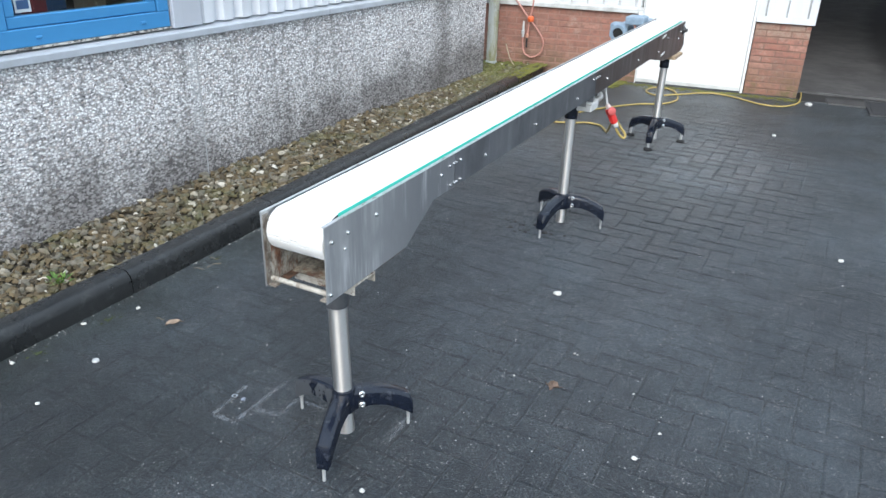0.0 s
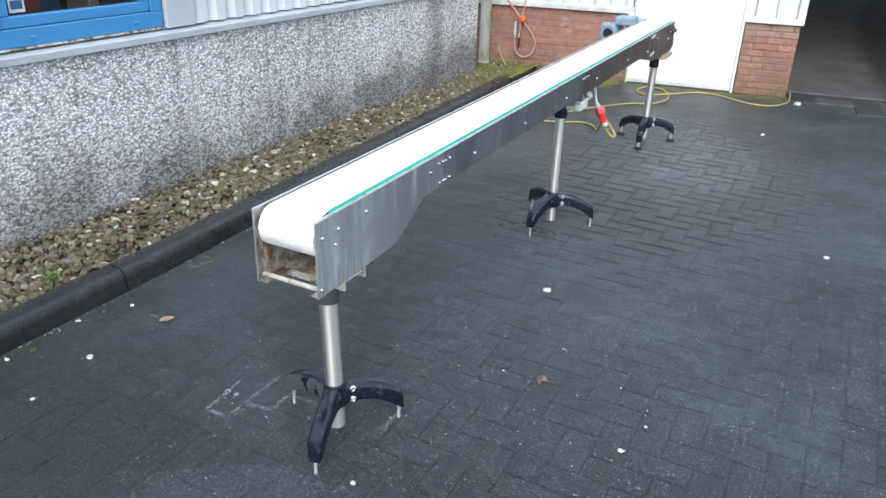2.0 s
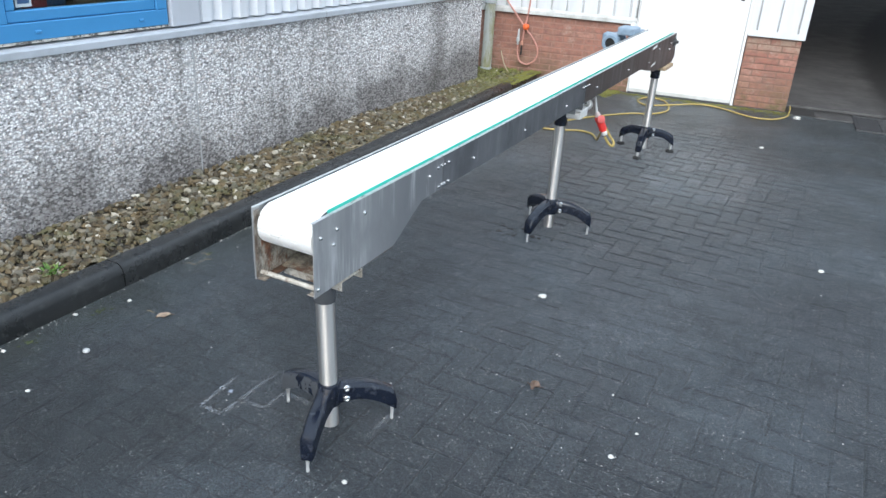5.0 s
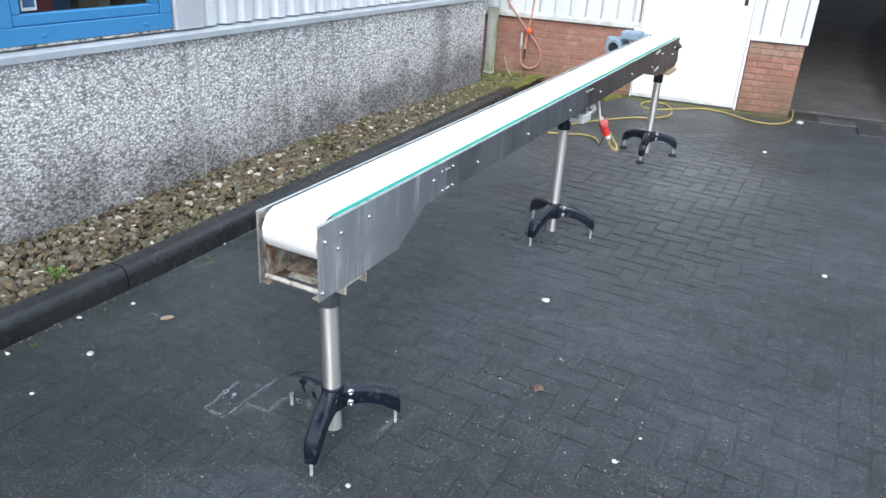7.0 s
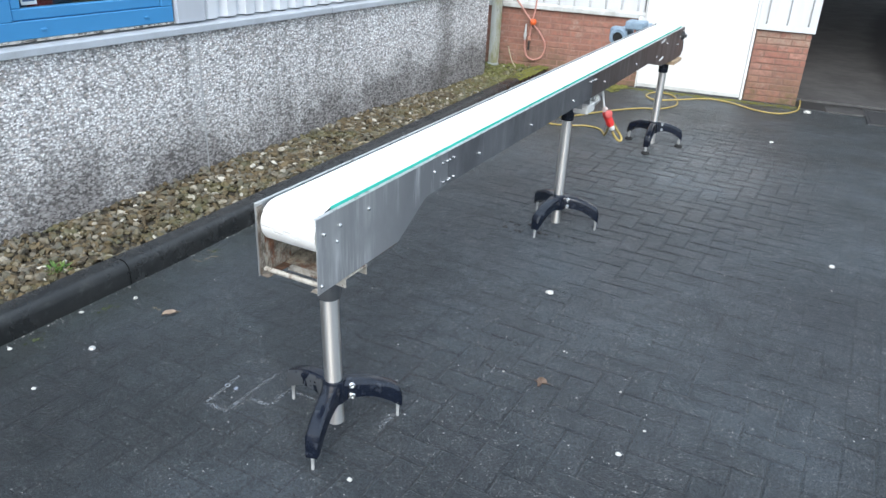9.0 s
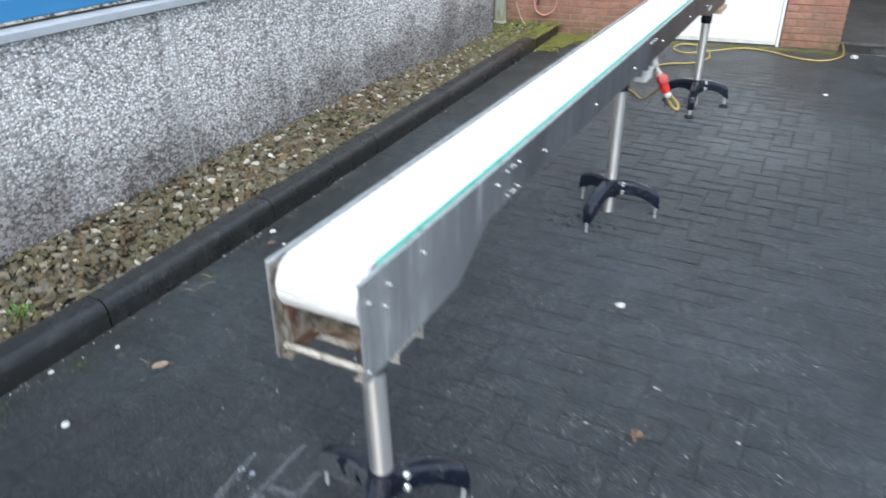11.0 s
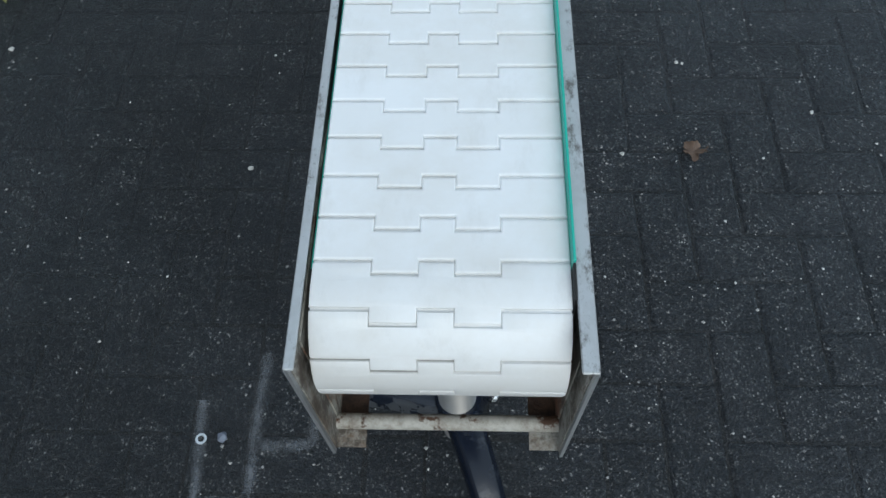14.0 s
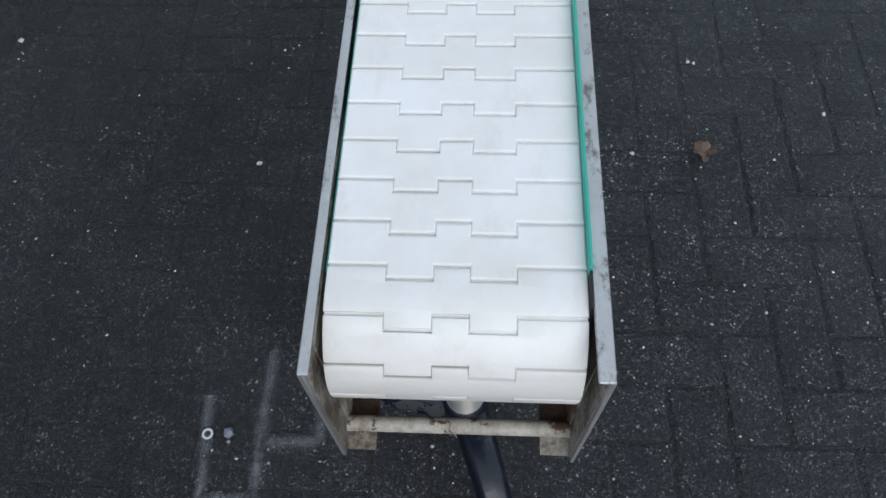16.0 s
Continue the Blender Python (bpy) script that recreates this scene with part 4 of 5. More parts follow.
def slat_mesh(start=None):
    """One link of the belt: stepped front and back edges, softened rims; bent round the wheel if a start on the loop is given."""
    w = 0.0956
    steps = (0.237, 0.406, 0.56, 0.726)
    d, gap, p, bev, t = 0.0055, 0.0013, PITCH, 0.0016, 0.007
    xs = [-w] + [-w + 2 * w * s for s in steps] + [w]
    front, back = [], []
    for i in range(5):
        o = d if i % 2 == 0 else -d
        g = gap if i % 2 == 0 else -gap
        front += [(xs[i] + (g if i else 0), o + gap), (xs[i + 1] + (-g if i < 4 else 0), o + gap)]
        back += [(xs[i] - (-g if i else 0), p + o - gap), (xs[i + 1] - (g if i < 4 else 0), p + o - gap)]
    own = bmesh.new()
    ring = front + back[::-1]
    top = [own.verts.new((x, y, 0)) for x, y in ring]
    f = own.faces.new(top)
    r = bmesh.ops.extrude_face_region(own, geom=[f])
    for v in r["geom"]:
        if isinstance(v, bmesh.types.BMVert):
            v.co.z -= t
    upper = [e for e in own.edges if all(abs(v.co.z) < 1e-6 for v in e.verts)]
    bmesh.ops.bevel(own, geom=upper, offset=bev, segments=2, affect="EDGES", profile=0.5, clamp_overlap=True)
    n_plastic = len(own.faces)
    box(-w + 0.0006, w - 0.0006, -0.0085, 0.0085, -0.0095, -0.0035, 0.0, own)          # hinge bar under the joint, greyed to stand for shade in the gap
    for i, f in enumerate(own.faces):
        f.material_index = 1 if i >= n_plastic else 0
    if start is not None:
        for q in range(-1, 9):
            bmesh.ops.bisect_plane(own, geom=own.verts[:] + own.edges[:] + own.faces[:], plane_co=(0, 0.0025 + q * 0.0048, 0), plane_no=(0, 1, 0))
        bmesh.ops.triangulate(own, faces=[f for f in own.faces if len(f.verts) > 4])
        for v in own.verts:
            (ya, za), (yb, zb) = belt_point(start + v.co.y - 0.0004), belt_point(start + v.co.y + 0.0004)
            along = Vector((0, yb - ya, zb - za)).normalized()
            v.co = Vector((v.co.x, (ya + yb) / 2, (za + zb) / 2)) + Vector((0, -along.z, along.y)) * v.co.z
    bmesh.ops.recalc_face_normals(own, faces=own.faces)
    me = bpy.data.meshes.new("slat")
    own.to_mesh(me)
    own.free()
    me.materials.append(MAT["belt"])
    me.materials.append(MAT["belt_gap_shade"])
    return me


def belt_point(s):
    """A point on the belt's loop, s metres from the start of the upper run: (y, z) with z from the plates' top."""
    straight = (SLATS - 10) * PITCH / 2
    turn = 5 * PITCH
    top = -0.0015
    s %= SLATS * PITCH
    far = BELT_Y0 + straight
    if s < straight:
        return BELT_Y0 + s, top
    s -= straight
    if s < turn:
        a = math.pi * s / turn
        return far + WHEEL * math.sin(a), top - WHEEL + WHEEL * math.cos(a)
    s -= turn
    if s < straight:
        return far - s, top - 2 * WHEEL
    s -= straight
    a = math.pi * s / turn
    return BELT_Y0 - WHEEL * math.sin(a), top - WHEEL - WHEEL * math.cos(a)


def plate_outlines():
    """Near, middle and far side plate, as (material, outline)."""
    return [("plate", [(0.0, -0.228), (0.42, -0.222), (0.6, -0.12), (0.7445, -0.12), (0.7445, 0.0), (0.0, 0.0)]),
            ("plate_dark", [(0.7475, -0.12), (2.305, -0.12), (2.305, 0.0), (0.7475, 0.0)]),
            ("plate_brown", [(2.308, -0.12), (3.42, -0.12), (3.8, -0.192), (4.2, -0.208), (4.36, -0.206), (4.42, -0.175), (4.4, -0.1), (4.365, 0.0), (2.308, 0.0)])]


def build_leg(conveyor, x, y, angle, top, pads, lean=(0.0, 0.0), radius=0.0268, worn=-1):
    """A steel pole on a three-armed black base; lean: how far the pole leans, in metres for each metre of height."""
    pole = lathe([(radius, 0.03), (radius, top)], None, 32)
    slant = Matrix.Rotation(radians(-angle), 3, "Z") @ Vector((*lean, 0))
    for v in pole.verts:
        v.co += slant * (v.co.z - 0.1)
    tube = part("support_leg", pole, "tube", conveyor, "round stainless leg on a black tripod base", pose(x, y, 0, 0, 0, angle))
    smooth(tube)
    hub = lathe([(radius, 0.112), (0.037, 0.114), (0.041, 0.122), (0.039, 0.192), (0.036, 0.2), (radius + 0.001, 0.2)], None, 28)
    smooth(part("hub", hub, "black", tube))
    for k in range(3):
        a = pose(0, 0, 0, 0, 0, 120 * k)
        # an arched arm of tapering, rounded section
        own = bmesh.new()
        rings = []
        n = 14
        for i in range(n + 1):
            t = i / n
            r = 0.028 + 0.207 * t
            zt = 0.195 - 0.01 * t - 0.058 * t ** 2.4
            zb = 0.122 + 0.013 * math.sin(t * math.pi) - 0.072 * t ** 2
            if i == n:
                zt -= 0.02
                zb += 0.004
                r -= 0.002
            wd = 0.028 - 0.005 * t - (0.005 if i == n else 0)
            half = [(wd, zb), (wd + 0.001, zt - 0.017), (wd - 0.001, zt - 0.0115), (wd * 0.72, zt - 0.003), (wd * 0.6, zt - 0.001), (wd * 0.25, zt)]
            sec = [(-y, z) for y, z in half[:1]] + half + [(-y, z) for y, z in half[:0:-1]]
            rings.append([own.verts.new((r, yy, zz)) for yy, zz in sec])
        for p, q in zip(rings, rings[1:]):
            m = len(p)
            for j in range(m):
                own.faces.new((p[j], p[(j + 1) % m], q[(j + 1) % m], q[j]))
        own.faces.new(rings[0])
        own.faces.new(rings[-1])
        smooth(part("base_arm", own, "black_scuffed" if k == worn else "black", tube, m=a), 24)
        foot = lathe([(0.0, 0.0), (0.004, 0.0), (0.0058, 0.004), (0.0058, 0.012), (0.005, 0.014), (0.0062, 0.05), (0.0085, 0.056), (0.0085, 0.09)] if not pads else
                     [(0.0, 0.0), (0.03, 0.0), (0.032, 0.006), (0.026, 0.014), (0.01, 0.018), (0.0065, 0.022), (0.0065, 0.09)], None, 16)
        f = part("foot", foot, "satin" if not pads else "black_rubber", tube, "threaded steel levelling foot" if not pads else "round dark levelling foot", a @ Matrix.Translation((0.222, 0, 0)))
        smooth(f)
        if pads:
            smooth(part("spindle", lathe([(0.0085, 0.019), (0.0085, 0.09)], None, 12), "satin", tube, m=a @ Matrix.Translation((0.222, 0, 0))))
        # two clamp screws beside the arm
        for z in (0.14, 0.181):
            head = lathe([(0.0108, 0.0), (0.012, 0.002), (0.012, 0.006), (0.009, 0.0095), (0.0055, 0.0095), (0.005, 0.006), (0.0, 0.006)], Matrix.Translation((0.052, -0.0285, z)) @ Matrix.Rotation(radians(90), 4, "X"), 12)
            if k == 1:
                part("clamp_screw", head, "bolt", tube, m=a)
            else:
                head.free()
    return tube


HANG = Matrix.Translation((0.054, 2.755, 0.614)) @ Vector((0.06, 0.012, -0.118)).to_track_quat("-Z", "Y").to_matrix().to_4x4()   # the hanging connector
HANG_LID = Matrix.Translation(HANG @ Vector((0, 0, -0.042)) + Vector((0.014, -0.018, 0.004))) @ Vector((0.6, -0.8, 0.1)).to_track_quat("Z", "Y").to_matrix().to_4x4()


def build_conveyor():
    c = thing("conveyor", "long narrow conveyor, white slat belt, stainless sides, three legs", "conveyor")
    t = 0.003
    for side in (1, -1):
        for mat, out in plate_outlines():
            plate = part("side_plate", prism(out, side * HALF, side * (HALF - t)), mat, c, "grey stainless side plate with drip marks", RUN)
            a, b = min(y for y, z in out), max(y for y, z in out if z == 0)
            part("top_lip", box(*sorted((side * HALF, side * (HALF - (0.0124 if side > 0 else 0.0076)))), a, b, 0.0, 0.003, 0.0008), "edge", plate)
            lo, deep = (0.6, -0.1195) if a < 0.1 else (a, -0.1195)
            part("bottom_lip", box(*sorted((side * (HALF - t), side * (HALF - 0.031))), lo, min(b, 3.42), deep, deep + 0.0025), "plate_dark", plate)
        part("bottom_lip", box(*sorted((side * (HALF - t), side * (HALF - 0.031))), 0.006, 0.034, -0.228, -0.2255), "cream_stained", c, "pale stained inward lip", RUN)
        part("bottom_lip", box(*sorted((side * (HALF - t), side * (HALF - 0.031))), 0.0345, 0.42, -0.228, -0.2255), "rust_dark", c, "rust-brown inward lip", RUN)
        part("wear_strip", box(*((0.0938, 0.0959) if side > 0 else (-0.0989, -0.0976)), 0.082, 4.3, -0.03, 0.0122 if side > 0 else -0.005, 0.0005), "green", c, "green plastic guide strip", RUN)
        part("strip_end", prism([(0.0815, 0.009 if side > 0 else -0.004), (0.0815, -0.03), (0.05, -0.06), (0.045, -0.03), (0.055, 0.003 if side > 0 else -0.012)], side * (0.0939 if side > 0 else 0.0965), side * (0.0958 if side > 0 else 0.099)), "black_rubber", c, "black end of the guide strip", RUN)
        part("inner_panel", prism([(0.03, -0.224), (0.38, -0.222), (0.5, -0.14), (0.5, -0.09), (0.2, -0.02), (0.03, -0.02)], side * 0.1053, side * 0.1035), "rusty", c, "rust-streaked pale inner panel", RUN)
        part("liner", prism([(0.004, -0.223), (0.029, -0.223), (0.029, -0.01), (0.004, -0.01)], side * 0.1053, side * 0.1043), "cream_stained", c, "dirty pale inner face of the side", RUN)
        part("chain_rail", box(*sorted((side * 0.05, side * 0.04)), 0.12, 4.2, -0.03, -0.009), "dark_steel", c, "", RUN)
    # bolts of the outer face: y, z below the plate's top, radius
    bolts = [(0.031, -0.051, 5.5), (0.107, -0.05, 5.5), (0.09, -0.093, 5), (0.016, -0.205, 5.5), (0.25, -0.048, 6), (0.647, -0.048, 6), (0.991, -0.072, 6), (1.494, -0.078, 6),
             (2.02, -0.078, 6), (2.5, -0.07, 6), (3.12, -0.075, 6), (3.62, -0.105, 6), (3.86, -0.05, 6)]
    bolts += [(y, -0.032, 5) for y in (0.705, 0.735, 0.752, 0.785)] + [(y, -0.104, 5) for y in (0.713, 0.742, 0.757, 0.787)]
    bolts += [(y, -0.03, 5) for y in (2.26, 2.29, 2.32, 2.35)] + [(4.24, -0.055, 6), (4.2, -0.1, 6), (4.35, -0.03, 7), (4.37, -0.1, 7)]
    for side in (1, -1):
        turn = Matrix.Rotation(radians(90 * side), 4, "Y")
        for y, z, r in bolts:
            r *= 0.001
            head = lathe([(r * 1.2, 0.0), (r * 1.2, 0.0012), (r, 0.0016), (r * 0.95, 0.0045), (r * 0.6, 0.006), (0.0, 0.0062)], turn, 10)
            part("bolt", head, "bolt", c, "", RUN @ Matrix.Translation((side * HALF, y, z)))
        for y, z in ((3.74, -0.022), (3.76, -0.14)):
            own = bmesh.new()
            sweep([Vector((0, -0.05, -0.004)), Vector((0, 0.05, 0.004))], 0.008, 8, own)
            bmesh.ops.transform(own, matrix=Matrix.Diagonal((0.25, 1, 1, 1)), verts=own.verts)
            part("slot", own, "white_cable", c, "", RUN @ Matrix.Translation((side * HALF, y, z)))
    # cross parts at the near end
    smooth(part("tie_rod", sweep([Vector((-0.105, 0.027, -0.212)), Vector((0.105, 0.027, -0.212))], 0.0077, 14), "cream_rusty", c, "pale painted tie rod with rust", RUN))
    bracket = part("leg_bracket", prism([(0.13, -0.262), (0.133, -0.262), (0.133, -0.234), (0.237, -0.234), (0.237, -0.262), (0.24, -0.262), (0.24, -0.2285), (0.13, -0.2285)], -0.1085, 0.1085), "cream_rusty", c, "pale steel channel that holds the leg", RUN)
    for y in (2.2, 4.1):
        part("leg_bracket", prism([(y, -0.16), (y + 0.003, -0.16), (y + 0.003, -0.125), (y + 0.117, -0.125), (y + 0.117, -0.16), (y + 0.12, -0.16), (y + 0.12, -0.121), (y, -0.121)], -0.1, 0.1), "plate", c, "", RUN)
    part("drip_tray", prism([(0.11, -0.2255), (0.5, -0.15), (0.5, -0.1475), (0.11, -0.223)], -0.1, 0.1), "tray", c, "grimy pale tray below the belt", RUN)
    # wheels and axles
    for y in (BELT_Y0, BELT_Y0 + (SLATS - 10) * PITCH / 2):
        own = lathe([(0.012, -0.1), (0.012, 0.1)], Matrix.Rotation(radians(90), 4, "Y"), 16)
        part("axle", own, "bolt", c, "", RUN @ Matrix.Translation((0, y, -WHEEL)))
        for x in (-0.04, 0.04):
            own = lathe([(0.015, -0.012), (0.05, -0.012), (0.05, 0.012), (0.015, 0.012)], Matrix.Rotation(radians(90), 4, "Y"), 20)
            part("sprocket", own, "black", c, "", RUN @ Matrix.Translation((x, y, -WHEEL)))
    for side in (1, -1):
        hub = lathe([(0.0, 0.0), (0.032, 0.0), (0.032, 0.004), (0.022, 0.008), (0.02, 0.016), (0.012, 0.018), (0.012, 0.03), (0.0, 0.03)], Matrix.Rotation(radians(90 * side), 4, "Y"), 20)
        smooth(part("bearing", hub, "dark_steel", c, "round flange bearing of the drive axle", RUN @ Matrix.Translation((side * HALF, 4.33, -0.058))))
    # the belt, link by link
    me = slat_mesh()
    for i in range(SLATS):
        s = i * PITCH + 0.012
        (ya, za), (yb, zb) = belt_point(s), belt_point(s + PITCH)
        bends = abs(za - zb) > 1e-5 or belt_point(s - 0.007)[1] != za or belt_point(s + PITCH + 0.007)[1] != zb
        ob = new("slat", slat_mesh(s) if bends else me)
        ob.parent = c
        if bends:
            ob.matrix_basis = RUN @ Matrix.Translation((-0.0018, 0, 0))
            smooth(ob, 35)
            continue
        ob.matrix_basis = RUN @ Matrix.Translation((-0.0018, ya, za)) @ Matrix.Rotation(math.atan2(zb - za, yb - ya), 4, "X")
    # legs
    near = build_leg(c, 0.005, 0.206, -72, 0.632, False, (-0.02, -0.02), 0.0302, 2)
    smooth(part("collar", lathe([(0.0302, 0.508), (0.035, 0.509), (0.037, 0.514), (0.037, 0.6), (0.03, 0.602)], Matrix.Translation(Matrix.Rotation(radians(72), 3, "Z") @ Vector((-0.0085, -0.0085, 0))), 28), "socket", near, "dark grey socket at the head of the leg"))
    mid = build_leg(c, -0.009, 2.315, -99.6, 0.74, False)
    far = build_leg(c, 0.026, 4.255, -85.4, 0.665, True)
    smooth(part("collar", lathe([(0.027, 0.62), (0.033, 0.622), (0.034, 0.63), (0.034, 0.74), (0.027, 0.742)], None, 28), "black", mid))
    smooth(part("collar", lathe([(0.027, 0.57), (0.033, 0.572), (0.034, 0.58), (0.034, 0.662), (0.027, 0.664)], None, 28), "black", far))
    part("wood_block", box(-0.1, 0.13, 4.1, 4.33, 0.658, 0.684, 0.003), "wood", c, "pale wooden board under the drive end")

    # drive at the far end
    motor = part("gear_motor", box(-0.2, -0.112, 4.17, 4.33, 0.74, 0.9, 0.02, None, 3), "motor_blue", c, "grey-blue gear motor on the conveyor's side")
    body = lathe([(0.0, 0.0), (0.05, 0.0), (0.06, 0.012), (0.06, 0.03), (0.055, 0.035), (0.055, 0.16), (0.06, 0.165), (0.06, 0.2), (0.045, 0.215), (0.02, 0.218), (0.02, 0.205), (0.0, 0.205)], None, 28)
    smooth(part("motor_body", body, "motor_blue", motor, m=Matrix.Translation((-0.28, 4.24, 0.815)) @ Matrix.Rotation(radians(90), 4, "X")))
    ring = lathe([(0.036, 0.0), (0.06, -0.004), (0.062, 0.02), (0.056, 0.03), (0.038, 0.03), (0.036, 0.0)], None, 28, None, False)
    smooth(part("fan_cover", ring, "motor_blue", motor, m=Matrix.Translation((-0.28, 4.03, 0.815)) @ Matrix.Rotation(radians(90), 4, "X")))
    part("fan", lathe([(0.0, 0.0), (0.04, 0.0), (0.04, 0.01), (0.0, 0.012)], None, 20), "black_rubber", motor, m=Matrix.Translation((-0.28, 4.022, 0.815)) @ Matrix.Rotation(radians(90), 4, "X"))
    part("terminal_box", box(-0.25, -0.12, 4.05, 4.2, 0.875, 0.93, 0.01, None, 2), "motor_blue", motor)
    part("mount_flange", box(-0.37, -0.3, 4.1, 4.2, 0.765, 0.87, 0.01), "motor_blue", motor)
    part("white_band", lathe([(0.061, 0.0), (0.0635, 0.002), (0.0635, 0.022), (0.061, 0.024)], None, 28), "white_cable", motor, m=Matrix.Translation((-0.19, 4.27, 0.88)) @ Matrix.Rotation(radians(70), 4, "Y"))

    # switch box and lead under the frame
    sw = part("switch_box", box(0.015, 0.1, 2.3, 2.42, 0.668, 0.708, 0.005), "box_white", c, "pale junction box under the frame")
    part("box_lid", box(0.012, 0.103, 2.297, 2.423, 0.7085, 0.716, 0.003), "box_white", sw)
    ring = lathe([(0.017, -0.016), (0.03, -0.016), (0.032, -0.012), (0.032, 0.012), (0.03, 0.016), (0.017, 0.016), (0.017, -0.016)], Matrix.Translation((0.07, 2.475, 0.716)) @ Matrix.Rotation(radians(70), 4, "X"), 20, None, False)
    smooth(part("switch_cover", ring, "satin", sw, "pale round switch fitting"))
    part("switch_arm", box(0.052, 0.088, 2.5, 2.545, 0.69, 0.715, 0.005), "box_white", sw)
    part("gland", lathe([(0.014, 0), (0.014, 0.03), (0.009, 0.035), (0.009, 0.05)], Matrix.Translation((0.07, 2.45, 0.73)) @ Matrix.Rotation(radians(40), 4, "X"), 14), "bolt", sw)
    part("gland", lathe([(0.012, 0), (0.012, 0.03), (0.008, 0.035), (0.008, 0.05)], Matrix.Translation((0.07, 2.4, 0.73)) @ Matrix.Rotation(radians(-40), 4, "X"), 14), "bolt", sw)
    lead = curve_points([(0.036, 2.62, 0.765), (0.038, 2.7, 0.735), (0.04, 2.74, 0.695), (0.046, 2.752, 0.65), (0.054, 2.755, 0.612)], 6)
    smooth(part("lead", sweep(lead, 0.0065, 10), "white_cable", c, "white mains lead"))
    plug = lathe([(0.0, 0.0), (0.009, 0.0), (0.013, -0.006), (0.016, -0.014), (0.0165, -0.03), (0.0, -0.03)], None, 20)
    smooth(part("plug", plug, "plug_pale", c, "pale mains plug", HANG))
    return c


build_conveyor()


# ---- cord, hose and other loose things ----
def build_cord():
    cord = thing("extension_cord", "yellow extension cord from the red connector to the gateway", "cable")
    con = lathe([(0.0, -0.028), (0.022, -0.028), (0.0245, -0.032), (0.0245, -0.058), (0.0225, -0.062), (0.0205, -0.1), (0.017, -0.122), (0.0, -0.122)], None, 24)
    smooth(part("connector", con, "plug_red", cord, "red round mains connector", HANG))
    for k in range(8):
        a = k * math.pi / 4
        part("grip_rib", box(0.0185, 0.0225, -0.003, 0.003, -0.112, -0.066, 0.001), "plug_red", cord, "", HANG @ Matrix.Rotation(a, 4, "Z"))
    nut = lathe([(0.0, -0.118), (0.0165, -0.118), (0.0175, -0.122), (0.0165, -0.138), (0.011, -0.146), (0.0, -0.146)], None, 16)
    smooth(part("cable_nut", nut, "box_white", cord, "pale grey cable nut", HANG))
    lid = lathe([(0.0, 0.0), (0.021, 0.0), (0.0235, 0.003), (0.0235, 0.01), (0.02, 0.013), (0.0, 0.0135)], None, 20)
    smooth(part("connector_lid", lid, "lid_pink", cord, "faded pink hinged lid", HANG_LID))
    loop = curve_points([(0.12, 2.768, 0.474), (0.132, 2.785, 0.446), (0.15, 2.8, 0.422), (0.163, 2.815, 0.418), (0.158, 2.83, 0.438), (0.125, 2.86, 0.458), (0.045, 3.0, 0.472), (-0.04, 3.25, 0.37), (-0.2, 3.75, 0.17),
                         (-0.35, 4.25, 0.03), (-0.45, 4.45, 0.009), (-0.568, 4.477, 0.009), (-0.683, 4.4, 0.009), (-0.85, 4.35, 0.009), (-0.93, 4.5, 0.009), (-0.767, 4.724, 0.009),
                         (-0.602, 5.038, 0.009), (-0.381, 5.358, 0.009), (-0.204, 5.485, 0.009), (-0.12, 5.75, 0.009), (-0.24, 6.1, 0.009), (-0.42, 6.13, 0.009), (-0.46, 5.93, 0.009),
                         (-0.334, 5.787, 0.012), (-0.148, 5.921, 0.018), (0.066, 6.19, 0.009), (0.284, 6.185, 0.009), (0.57, 6.019, 0.009), (0.766, 6.045, 0.009), (0.875, 6.25, 0.009), (0.885, 6.45, 0.014), (0.875, 6.62, 0.02), (0.866, 6.7, 0.022)], 8)
    smooth(part("cable", sweep(loop, 0.0075, 10), "yellow_cable", cord))


build_cord()


